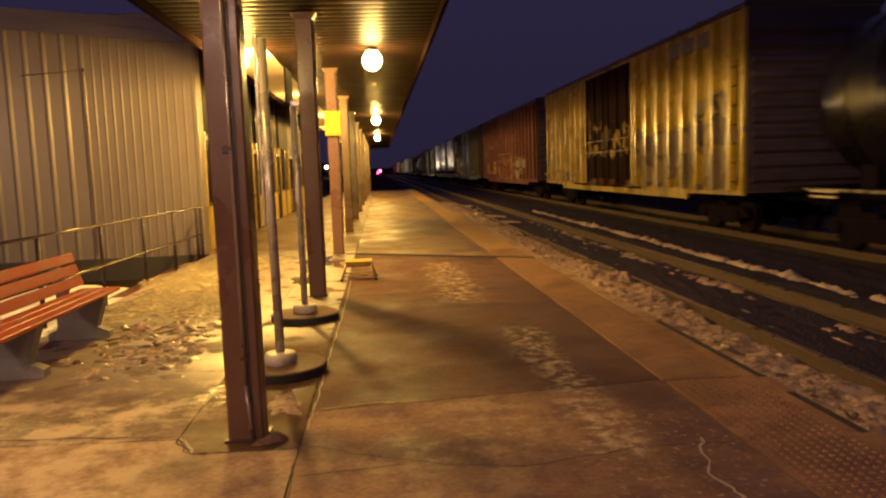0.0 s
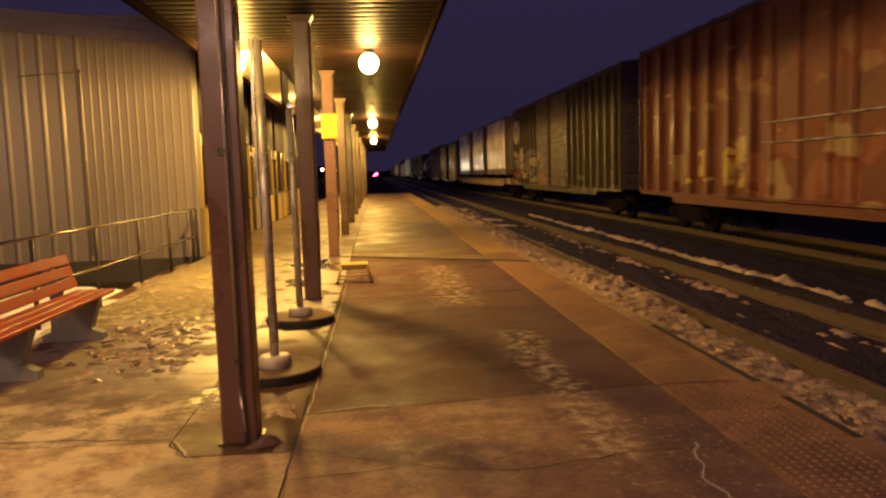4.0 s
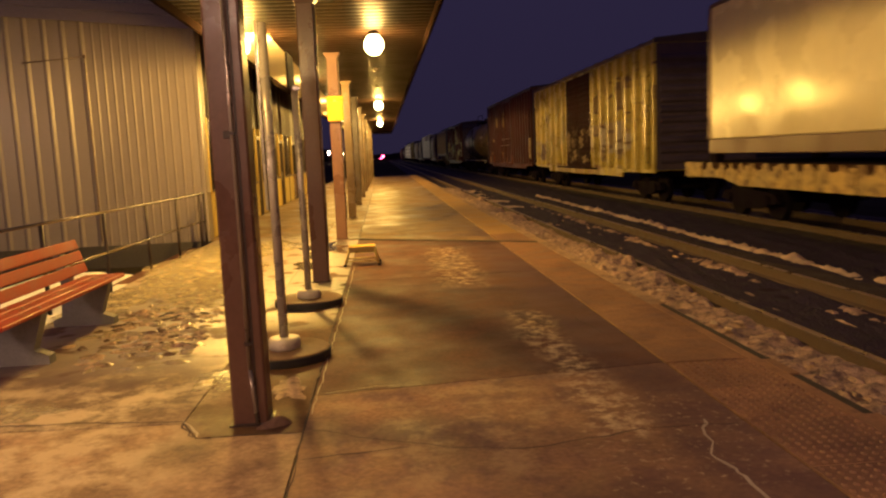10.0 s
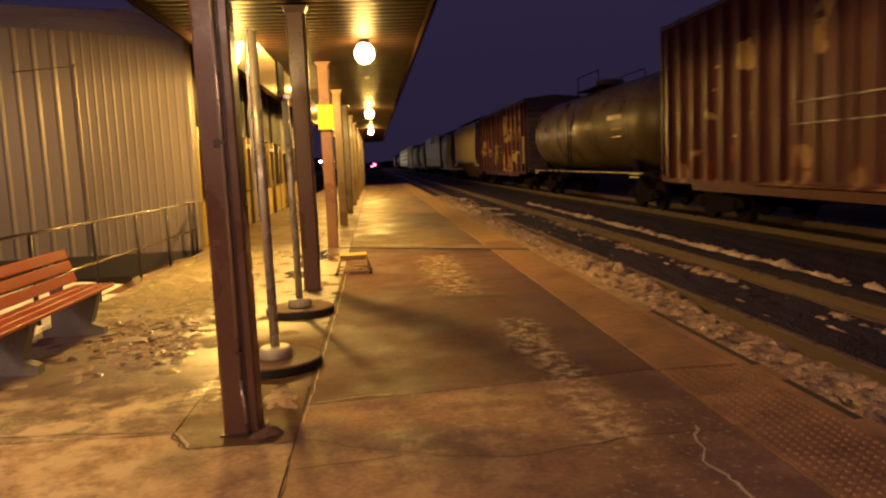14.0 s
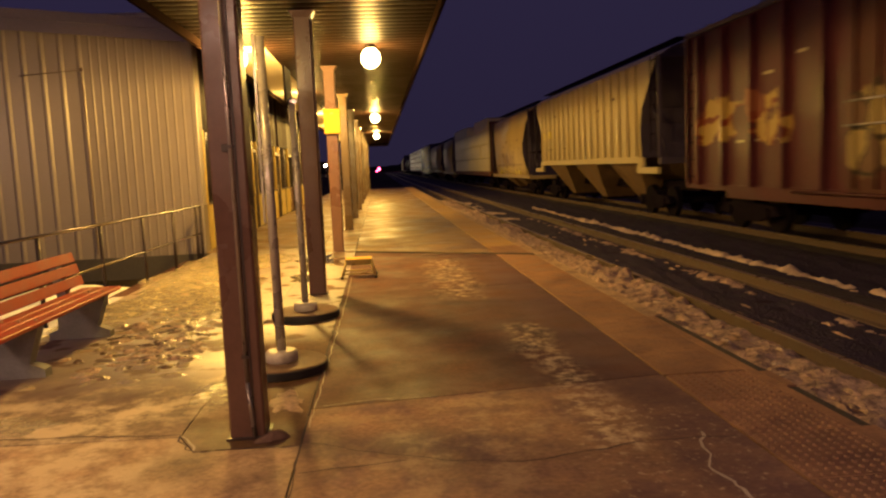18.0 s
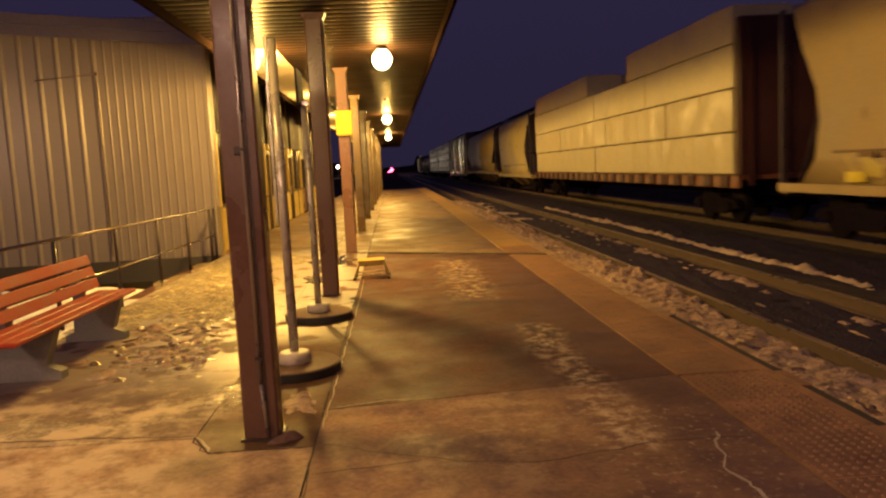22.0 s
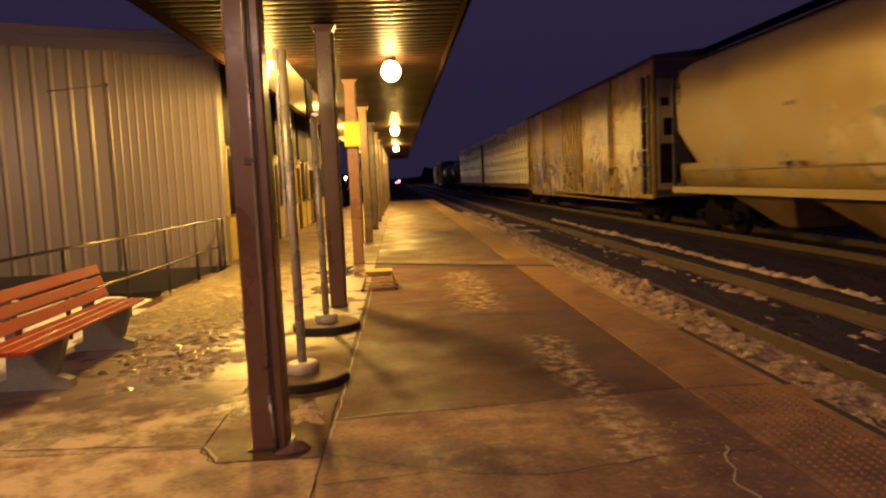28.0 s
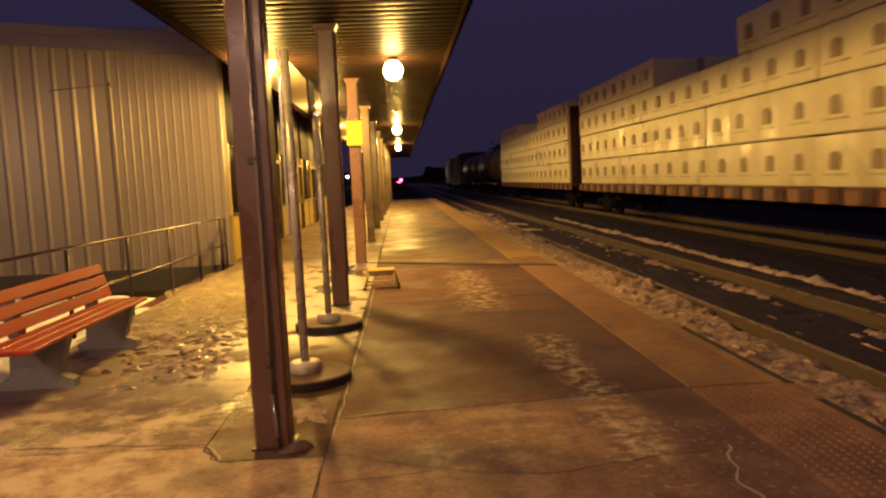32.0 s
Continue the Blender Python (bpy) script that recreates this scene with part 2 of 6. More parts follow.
def stain(m, x0, x1, y0, y1, soft, colour, scale, lo, hi, strength, lean=0.0):
    """A soft-edged stain of a material lying in the ground plane, broken up by noise."""
    n, l = m.node_tree.nodes, m.node_tree.links
    b = n["Principled BSDF"]
    src = b.inputs["Base Color"].links[0].from_socket
    tc, sx, nz, wide = n.new("ShaderNodeTexCoord"), n.new("ShaderNodeSeparateXYZ"), n.new("ShaderNodeTexNoise"), n.new("ShaderNodeTexNoise")
    l.new(tc.outputs["Object"], sx.inputs[0])
    nz.inputs["Scale"].default_value, nz.inputs["Detail"].default_value, nz.inputs["Roughness"].default_value = scale, 9, 0.68
    wide.inputs["Scale"].default_value, wide.inputs["Detail"].default_value = 1.4, 4
    for q in (nz, wide):
        l.new(tc.outputs["Object"], q.inputs["Vector"])

    def calc(op, a, c, e=None):
        q = n.new("ShaderNodeMath")
        q.operation = op
        for k, v in enumerate((a, c, e)):
            if v is None:
                continue
            if isinstance(v, (int, float)):
                q.inputs[k].default_value = v
            else:
                l.new(v, q.inputs[k])
        return q.outputs[0]

    shift = calc("MULTIPLY_ADD", wide.outputs["Fac"], soft * 3.0, -soft * 1.5)
    x = calc("ADD", calc("MULTIPLY_ADD", sx.outputs["Y"], lean, sx.outputs["X"]), shift)
    ex = calc("SUBTRACT", (x1 - x0) / 2, calc("ABSOLUTE", calc("SUBTRACT", x, (x0 + x1) / 2), 0))
    ey = calc("SUBTRACT", (y1 - y0) / 2, calc("ABSOLUTE", calc("SUBTRACT", calc("ADD", sx.outputs["Y"], shift), (y0 + y1) / 2), 0))
    edge = n.new("ShaderNodeMapRange")
    edge.interpolation_type = "SMOOTHSTEP"
    edge.inputs["From Min"].default_value, edge.inputs["From Max"].default_value = -soft, soft
    l.new(calc("MINIMUM", ex, ey), edge.inputs["Value"])
    rag = n.new("ShaderNodeMapRange")
    rag.inputs["From Min"].default_value, rag.inputs["From Max"].default_value = lo, hi
    l.new(nz.outputs["Fac"], rag.inputs["Value"])
    mx = n.new("ShaderNodeMix")
    mx.data_type = "RGBA"
    l.new(calc("MULTIPLY", calc("MULTIPLY", edge.outputs[0], rag.outputs[0]), strength), mx.inputs["Factor"])
    l.new(src, mx.inputs["A"])
    mx.inputs["B"].default_value = (*colour, 1)
    l.new(mx.outputs["Result"], b.inputs["Base Color"])


def speckled(m, scale, lo, hi):
    """Lets the surface below show through between the specks of a stain."""
    n, l = m.node_tree.nodes, m.node_tree.links
    tc, nz, mr = n.new("ShaderNodeTexCoord"), n.new("ShaderNodeTexNoise"), n.new("ShaderNodeMapRange")
    nz.inputs["Scale"].default_value, nz.inputs["Detail"].default_value, nz.inputs["Roughness"].default_value = scale, 9, 0.7
    mr.inputs["From Min"].default_value, mr.inputs["From Max"].default_value = lo, hi
    l.new(tc.outputs["Object"], nz.inputs["Vector"])
    l.new(nz.outputs["Fac"], mr.inputs["Value"])
    l.new(mr.outputs[0], n["Principled BSDF"].inputs["Alpha"])


def wetted(m, y0, y1, rough, lo, hi, top=1.0):
    """A film of meltwater from y0 to y1, with dry gaps where noise falls below lo."""
    n, l = m.node_tree.nodes, m.node_tree.links
    b = n["Principled BSDF"]
    tc, sx, nz = n.new("ShaderNodeTexCoord"), n.new("ShaderNodeSeparateXYZ"), n.new("ShaderNodeTexNoise")
    l.new(tc.outputs["Object"], sx.inputs[0])
    l.new(tc.outputs["Object"], nz.inputs["Vector"])
    nz.inputs["Scale"].default_value, nz.inputs["Detail"].default_value = 2.3, 5
    ins, outs, dry, m1, m2 = [n.new(k) for k in ("ShaderNodeMapRange",) * 3 + ("ShaderNodeMath",) * 2]
    for r, v, a, c, t in ((ins, sx.outputs["Y"], y0, y0 + 0.9, 1.0), (outs, sx.outputs["Y"], y1, y1 - 2.0, 1.0), (dry, nz.outputs["Fac"], lo, hi, top)):
        r.inputs["From Min"].default_value, r.inputs["From Max"].default_value, r.inputs["To Max"].default_value = a, c, t
        l.new(v, r.inputs["Value"])
    m1.operation = m2.operation = "MULTIPLY"
    l.new(ins.outputs[0], m1.inputs[0])
    l.new(outs.outputs[0], m1.inputs[1])
    l.new(m1.outputs[0], m2.inputs[0])
    l.new(dry.outputs[0], m2.inputs[1])
    l.new(m2.outputs[0], b.inputs["Coat Weight"])
    b.inputs["Coat Roughness"].default_value, b.inputs["Coat IOR"].default_value = rough, 2.6


SALT, DAMP = (0.64, 0.50, 0.32), (0.115, 0.062, 0.062)
for cm in (M_CONC, M_CONC_DK, M_CONC_MID):
    stain(cm, -0.5, 2.1, 2.0, 14.5, 0.3, (0.16, 0.095, 0.078), 2.2, 0.46, 0.66, 0.55)
    stain(cm, 1.52, 2.3, -2.0, 12.0, 0.14, DAMP, 1.5, 0.28, 0.58, 0.7)
    stain(cm, 0.2, 1.5, 2.6, 3.35, 0.18, DAMP, 2.0, 0.38, 0.55, 0.7)
    stain(cm, 1.14, 1.48, 3.9, 7.2, 0.13, SALT, 9.0, 0.46, 0.62, 0.8)
    stain(cm, 1.0, 2.0, 3.2, 4.6, 0.15, SALT, 18.0, 0.56, 0.66, 0.6)
    stain(cm, 0.70, 1.2, 8.8, 12.6, 0.2, SALT, 8.0, 0.47, 0.62, 0.7)
    stain(cm, -0.3, 1.0, 3.4, 5.0, 0.25, (0.50, 0.36, 0.20), 4.0, 0.48, 0.64, 0.6)
for cm in (M_CONC, M_CONC_STRIP, M_CONC_L, M_CONC_LEFT):
    stain(cm, -3.4, -1.3, 3.0, 5.7, 0.35, SALT, 3.0, 0.44, 0.58, 0.85)
    stain(cm, -3.8, -1.0, 5.4, 8.4, 0.25, DAMP, 2.2, 0.38, 0.55, 0.8)
wetted(M_CONC_LEFT, 5.6, 30, 0.46, 0.38, 0.45)
wetted(M_CONC_STRIP, 6.9, 30, 0.46, 0.38, 0.45)
speckled(M_ICE, 6.0, 0.36, 0.62)
M_POST = mat("brown_painted_steel", (0.135, 0.068, 0.046), 0.36, 0, 0.2, 1.5, 30, 0.05)
# yellower copy of the post paint, with the lamplight put into it
M_POST_PALE = mat("lamp_lit_post_steel", (0.155, 0.098, 0.045), 0.3, 0, 0.2, 1.5, 30, 0.05)
M_CONDUIT = mat("grey_conduit", (0.32, 0.27, 0.22), 0.4, 0.6, 0.2, 4, 40, 0.05)
M_GALV = mat("galvanised_steel", (0.42, 0.38, 0.34), 0.3, 0.35, 0.15, 4, 40, 0.05)
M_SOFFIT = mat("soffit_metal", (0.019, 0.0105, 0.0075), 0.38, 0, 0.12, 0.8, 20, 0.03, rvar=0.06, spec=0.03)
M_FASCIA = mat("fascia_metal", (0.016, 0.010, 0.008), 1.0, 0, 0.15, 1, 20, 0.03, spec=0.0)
# white colour paints in the stretch of soffit brightened by the left lamp
M_SOFFITW = mat("lamp_lit_soffit", (0.84, 0.78, 0.62), 0.4, 0, 0.1, 0.8, 20, 0.03)
M_WALL = mat("corrugated_cladding", (0.225, 0.192, 0.185), 0.37, 0.1, 0.05, 0.5, 18, 0.03, rvar=0.03)
M_PLINTH = mat("dark_plinth", (0.055, 0.05, 0.05), 0.8, 0, 0.3, 1.5, 30)
M_ROOF = mat("dark_roof_metal", (0.07, 0.052, 0.045), 0.55, 0, 0.2, 1, 20)
M_STROOF = mat("station_roof_metal", (0.11, 0.092, 0.13), 0.6, 0, 0.2, 1, 20)
M_DADO = mat("yellow_dado_panel", (0.58, 0.44, 0.10), 0.5, 0, 0.15, 1, 30, 0.04)
M_HEADER = mat("dark_brown_header_paint", (0.022, 0.013, 0.010), 0.7, 0, 0.25, 1.5, 30, 0.04, spec=0.1)
M_TRIM = mat("dark_trim", (0.05, 0.032, 0.025), 0.5, 0, 0.2, 2, 30, 0.04)
M_GLASSDARK = mat("dark_window_glass", (0.015, 0.014, 0.014), 0.12, 0, 0.1, 1, 10, 0, spec=0.25)
M_RED = mat("red_painted_wood", (0.35, 0.042, 0.018), 0.55, 0, 0.25, 3, 50, 0.2, 0.003, (0.26, 0.05, 0.03), 0.6, spec=0.25)
M_BENCHC = mat("bench_concrete", (0.21, 0.205, 0.20), 0.75, 0, 0.25, 3, 50, 0.3, 0.006)
M_COLLAR = mat("whitewashed_collar_concrete", (0.58, 0.52, 0.42), 0.55, 0, 0.3, 4, 40, 0.2, 0.004)
M_RUBBER_SHADE = mat("black_rubber_and_shade", (0.022, 0.02, 0.018), 0.7, 0, 0.2, 3, 40)
M_RAILING = mat("handrail_pipe", (0.26, 0.22, 0.19), 0.2, 0.85, 0.08, 3, 40, 0.0, rvar=0.04)
M_RAILPOST = mat("handrail_post_paint", (0.028, 0.018, 0.020), 0.6, 0.0, 0.2, 3, 40, 0.05)
M_YEL = mat("yellow_paint", (0.72, 0.39, 0.015), 0.55, 0, 0.15, 3, 40, 0.05)
M_STOOL = mat("step_box_metal", (0.50, 0.40, 0.15), 0.4, 0.3, 0.2, 5, 40, 0.1)
M_STEEL = mat("rail_steel", (0.30, 0.22, 0.16), 0.35, 0.7, 0.2, 3, 40, 0.05)
M_RUST = mat("rusty_rail_web", (0.10, 0.065, 0.045), 0.8, 0.1, 0.3, 4, 50, 0.2)
# night darkness and violet sky tint are put into tie and ballast colours
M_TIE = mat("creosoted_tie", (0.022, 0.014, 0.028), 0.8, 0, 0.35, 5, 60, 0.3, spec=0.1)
M_BALLAST = mat("night_tinted_ballast", (0.024, 0.014, 0.042), 0.9, 0, 0.5, 3, 22, 1.0, 0.06, spec=0.3)
M_GROUND = mat("frozen_ground", (0.05, 0.042, 0.035), 0.95, 0, 0.4, 0.3, 12, 0.7, 0.05, spec=0.0)
M_TREE = mat("night_woods", (0.018, 0.016, 0.014), 0.95, 0, 0.4, 0.2, 3)
M_LAMP = glow("lamp_globe", (1.0, 0.80, 0.36), 22)
M_FARLAMP = glow("far_white_lamp", (1.0, 0.80, 0.48), 700)
M_REDLAMP = glow("red_signal_lamp", (1.0, 0.03, 0.10), 90)

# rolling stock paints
# near-black violet holds the under-car shade and night tint
M_BLACKU = mat("shade_black_underframe", (0.011, 0.007, 0.015), 0.9, 0, 0.3, 2, 30, 0.2, spec=0.04)
# dark violet that stands in for car ends no lamp reaches
M_CAREND = mat("shade_dark_end_paint", (0.075, 0.058, 0.092), 0.7, 0, 0.35, 1.2, 25, 0.1, spec=0.3)
# wheel colour darkened likewise for the shade under the cars
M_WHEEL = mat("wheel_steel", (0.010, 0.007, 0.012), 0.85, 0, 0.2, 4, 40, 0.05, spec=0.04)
PALE, GREYW, DKG, DKR, BLK = (0.50, 0.40, 0.17), (0.42, 0.38, 0.30), (0.12, 0.10, 0.09), (0.17, 0.035, 0.02), (0.035, 0.028, 0.022)
M_BOXYEL = paint_tags(mat("weathered_yellow_paint", (0.43, 0.31, 0.035), 0.3, 0, 0.3, 0.8, 9, 0.12, 0.02), [(-9.0, -2.6, 0.9, 2.7, (0.30, 0.23, 0.13), (0.17, 0.13, 0.10), DKG, 0.6, 0.8), (-9.0, -7.2, 2.0, 3.3, (0.3, 0.25, 0.15), DKG, BLK, 0.5, 0.7), (4.4, 8.5, 1.1, 1.7, PALE, (0.45, 0.28, 0.1), DKG, 0.5, 0.5)])
M_YELDOOR = paint_tags(mat("dark_brown_door_paint", (0.024, 0.012, 0.013), 0.7, 0, 0.4, 1.5, 25, 0.1, spec=0.01), [(-2.3, 2.5, 2.0, 3.2, (0.40, 0.28, 0.06), (0.15, 0.11, 0.05), BLK, 0.36, 0.6), (-2.3, 2.5, 2.9, 3.9, (0.07, 0.045, 0.03), (0.04, 0.025, 0.02), BLK, 0.7, 0.15), (-2.4, 2.6, 0.9, 1.25, (0.22, 0.16, 0.08), (0.11, 0.05, 0.03), DKR, 0.6, 0.4)])
M_BOXPALE = paint_tags(mat("faded_cream_yellow_paint", (0.50, 0.40, 0.09), 0.34, 0, 0.35, 1.1, 9, 0.12, 0.02, (0.24, 0.17, 0.05), 0.55), [(-6.2, -1.0, 1.4, 2.7, (0.46, 0.42, 0.32), (0.36, 0.28, 0.15), (0.16, 0.11, 0.09), 0.6, 0.75), (4.0, 8.2, 1.3, 2.2, (0.42, 0.36, 0.24), (0.16, 0.1, 0.07), (0.3, 0.22, 0.1), 0.5, 0.6), (-8.3, -1.9, 2.6, 4.2, (0.22, 0.15, 0.05), (0.50, 0.40, 0.10), (0.12, 0.07, 0.05), 0.35, 0.4), (-8.4, 8.4, 0.7, 1.15, (0.30, 0.2, 0.08), (0.5, 0.42, 0.2), (0.2, 0.1, 0.05), 0.5, 0.5)])
M_PALEDOOR = paint_tags(mat("purple_brown_door_paint", (0.040, 0.020, 0.023), 0.7, 0, 0.4, 1.5, 25, 0.1, spec=0.01), [(-1.9, 1.9, 1.3, 2.6, (0.30, 0.23, 0.15), (0.10, 0.07, 0.055), BLK, 0.36, 0.6)])
M_BOXRED = paint_tags(mat("oxide_red_paint", (0.080, 0.021, 0.030), 0.45, 0, 0.35, 0.8, 25, 0.08, spec=0.12), [(-6.2, 0.2, 1.0, 2.2, PALE, (0.3, 0.2, 0.1), (0.09, 0.03, 0.02), 0.7, 0.6), (-7.4, -0.8, 2.6, 4.3, (0.30, 0.22, 0.09), (0.14, 0.07, 0.04), (0.06, 0.02, 0.02), 0.5, 0.42), (3.6, 7.6, 2.0, 3.0, (0.4, 0.27, 0.08), (0.2, 0.07, 0.04), DKR, 0.5, 0.5)])
M_REDDOOR = paint_tags(mat("dark_red_door_paint", (0.075, 0.024, 0.022), 0.45, 0, 0.35, 0.8, 25, 0.08, spec=0.12), [(0.0, 3.6, 1.4, 2.9, (0.33, 0.25, 0.1), (0.14, 0.08, 0.05), BLK, 0.5, 0.6)])
M_BOXRUST = paint_tags(mat("rusty_brown_paint", (0.165, 0.062, 0.045), 0.46, 0, 0.35, 0.8, 25, 0.08, spec=0.12), [(-6.6, -3.4, 1.0, 2.3, (0.40, 0.38, 0.32), (0.3, 0.24, 0.17), (0.14, 0.07, 0.05), 0.55, 0.85), (3.4, 7.2, 1.3, 2.2, (0.5, 0.36, 0.09), (0.3, 0.2, 0.1), DKR, 0.5, 0.7), (-3.2, 3.4, 1.0, 2.5, (0.33, 0.22, 0.12), (0.24, 0.09, 0.06), DKR, 0.6, 0.55), (-9, 9, 3.2, 4.4, (0.24, 0.14, 0.08), (0.18, 0.08, 0.05), DKR, 0.4, 0.3)])
M_BOXRUST_PLAIN = paint_tags(mat("faded_rusty_brown_paint", (0.085, 0.032, 0.036), 0.46, 0, 0.35, 0.8, 25, 0.08, spec=0.12), [(-7.5, 7.8, 2.6, 4.3, (0.34, 0.24, 0.11), (0.12, 0.05, 0.04), (0.06, 0.02, 0.025), 0.34, 0.08), (-7.5, 7.8, 1.0, 1.8, (0.26, 0.16, 0.09), (0.14, 0.06, 0.045), DKR, 0.4, 0.22)])
M_BOXGREY = paint_tags(mat("olive_grey_paint", (0.085, 0.070, 0.040), 0.46, 0, 0.35, 0.8, 25, 0.08, spec=0.12), [(3.3, 8.9, 1.3, 2.8, (0.46, 0.38, 0.20), (0.22, 0.19, 0.15), (0.07, 0.055, 0.05), 0.55, 0.75), (7.4, 9.2, 0.8, 1.8, (0.30, 0.06, 0.04), (0.34, 0.26, 0.17), (0.10, 0.05, 0.05), 0.5, 0.6), (2.6, 4.0, 0.8, 1.7, (0.36, 0.07, 0.045), (0.34, 0.27, 0.2), (0.12, 0.06, 0.05), 0.5, 0.6), (-9, -2.4, 0.85, 1.6, (0.26, 0.23, 0.17), (0.2, 0.16, 0.09), (0.12, 0.1, 0.07), 0.5, 0.35)])
M_GREYDOOR = paint_tags(mat("dusty_olive_door_paint", (0.105, 0.078, 0.040), 0.46, 0, 0.35, 0.8, 25, 0.08, spec=0.12), [(0.9, 3.2, 0.8, 1.75, (0.34, 0.075, 0.045), (0.22, 0.15, 0.10), (0.10, 0.055, 0.05), 0.55, 0.6), (1.8, 3.2, 1.8, 2.6, (0.32, 0.25, 0.13), (0.12, 0.09, 0.07), (0.07, 0.055, 0.05), 0.5, 0.5), (-2.4, 1.0, 0.85, 1.5, (0.20, 0.17, 0.11), (0.14, 0.10, 0.06), (0.08, 0.06, 0.05), 0.5, 0.35)])
M_WHITEBOX = mat("white_container_paint", (0.80, 0.71, 0.44), 0.27, 0.0, 0.08, 0.6, 3, 0.1, 0.02)
M_GREYSKIRT = mat("grey_container_rail", (0.20, 0.14, 0.11), 0.5, 0.2, 0.2, 1.5, 25, 0.05)
M_DECK = mat("chipped_cream_deck_paint", (0.52, 0.37, 0.13), 0.6, 0, 0.4, 2.4, 25, 0.1, 0.01, (0.07, 0.03, 0.025), 0.47)
M_DECKHOLE = mat("bare_rust_and_notch_dark", (0.050, 0.024, 0.020), 0.85, 0, 0.4, 3, 30, 0.1, spec=0.05)
M_TANK = mat("black_tank_paint", (0.006, 0.005, 0.009), 0.22, 0, 0.3, 0.7, 6, 0.1, 0.02, spec=0.35)
M_TANKW = mat("pale_reflective_stripe", (0.65, 0.58, 0.42), 0.4, 0, 0.1, 3, 30, 0)
M_STENCIL = mat("worn_stencil_paint", (0.34, 0.27, 0.16), 0.5, 0, 0.3, 3, 30, 0)
M_HOPPER = mat("cream_hopper_paint", (0.53, 0.43, 0.20), 0.6, 0, 0.16, 0.6, 20, 0.04, 0.01, (0.44, 0.34, 0.18), 0.62)
# bay colour darkened to hold the shadow below the hopper body
M_HOPPER_BAY = mat("shaded_bay_paint", (0.21, 0.13, 0.065), 0.6, 0, 0.4, 1.5, 20, 0.08, 0.01, (0.10, 0.06, 0.04), 0.56)
M_HOPPER2 = paint_tags(mat("dusty_tan_hopper_paint", (0.43, 0.32, 0.15), 0.5, 0, 0.22, 0.5, 20, 0.05, 0.01, (0.30, 0.20, 0.10), 0.58), [(-2.1, 2.9, 1.55, 2.45, (0.15, 0.09, 0.05), (0.26, 0.17, 0.08), (0.40, 0.29, 0.13), 0.6, 0.85), (-5.4, 4.6, 1.12, 1.62, (0.60, 0.50, 0.12), (0.42, 0.33, 0.15), (0.24, 0.16, 0.08), 0.5, 0.5), (-4.5, -0.6, 2.2, 2.7, (0.26, 0.18, 0.09), (0.34, 0.25, 0.12), (0.34, 0.25, 0.12), 0.3, 0.5)])
M_HOPPER3 = paint_tags(mat("pale_grey_hopper_paint", (0.44, 0.315, 0.115), 0.5, 0, 0.16, 0.5, 20, 0.04, 0.01, (0.40, 0.29, 0.12), 0.62), [(-8.5, 1.5, 1.5, 2.7, (0.40, 0.33, 0.19), (0.50, 0.42, 0.24), (0.22, 0.17, 0.10), 0.8, 0.7), (2.0, 8.0, 1.4, 2.0, (0.36, 0.28, 0.15), (0.46, 0.37, 0.2), (0.26, 0.19, 0.11), 0.5, 0.5)])
M_HOPPER4 = mat("plain_pale_hopper_paint", (0.50, 0.41, 0.20), 0.5, 0, 0.2, 0.5, 20, 0.04, 0.01, (0.36, 0.28, 0.15), 0.6)
M_REEFER = paint_tags(mat("glossy_crinkled_reefer_paint", (0.42, 0.29, 0.052), 0.16, 0, 0.3, 0.9, 5.5, 1.0, 0.045, rvar=0.03, spec=0.8), [(-10.8, 10.8, 0.9, 2.4, (0.24, 0.16, 0.075), (0.56, 0.41, 0.10), (0.11, 0.07, 0.05), 0.45, 0.6), (-7, -1, 2.4, 3.5, (0.50, 0.36, 0.09), (0.34, 0.24, 0.09), (0.2, 0.14, 0.07), 0.5, 0.4), (3.5, 10.8, 0.9, 2.9, (0.17, 0.10, 0.045), (0.36, 0.26, 0.08), (0.09, 0.055, 0.04), 0.5, 0.75), (2, 9, 2.4, 3.3, (0.36, 0.26, 0.10), (0.50, 0.37, 0.10), (0.2, 0.14, 0.07), 0.5, 0.4)])
M_WRAP = mat("white_lumber_wrap", (0.68, 0.60, 0.32), 0.5, 0, 0.12, 1.2, 7, 0.2, 0.02)
M_WRAP2 = mat("printed_lumber_wrap", (0.72, 0.65, 0.41), 0.4, 0, 0.12, 1.2, 7, 0.2, 0.02)
M_WRAPMARK = mat("grey_wrap_print", (0.30, 0.22, 0.13), 0.5, 0, 0.4, 7, 20, 0, 0.01, (0.52, 0.44, 0.26), 0.55)
M_WRAPLINE = mat("pale_wrap_print", (0.50, 0.43, 0.25), 0.45, 0, 0.2, 2, 20, 0)
# beam red darkened to hold the shade of bulkhead faces and pockets
M_BULKHEAD = mat("shaded_red_bulkhead_paint", (0.075, 0.028, 0.028), 0.6, 0, 0.3, 1.2, 25, 0.08, spec=0.3)
M_BEAM = mat("red_brown_beam_paint", (0.20, 0.07, 0.04), 0.55, 0, 0.25, 1.5, 25, 0.08)
M_PLATE = mat("grimy_sign_plate_paint", (0.16, 0.13, 0.11), 0.5, 0, 0.4, 4, 20, 0, 0.01, (0.05, 0.035, 0.03), 0.5)
M_LETTER = mat("worn_letter_paint", (0.34, 0.24, 0.11), 0.5, 0, 0.5, 2.2, 20, 0, 0.01, (0.12, 0.05, 0.03), 0.52)
M_EMBLEM = mat("faded_emblem_paint", (0.30, 0.25, 0.15), 0.5, 0, 0.4, 2.5, 20, 0, 0.01, (0.12, 0.10, 0.06), 0.54)
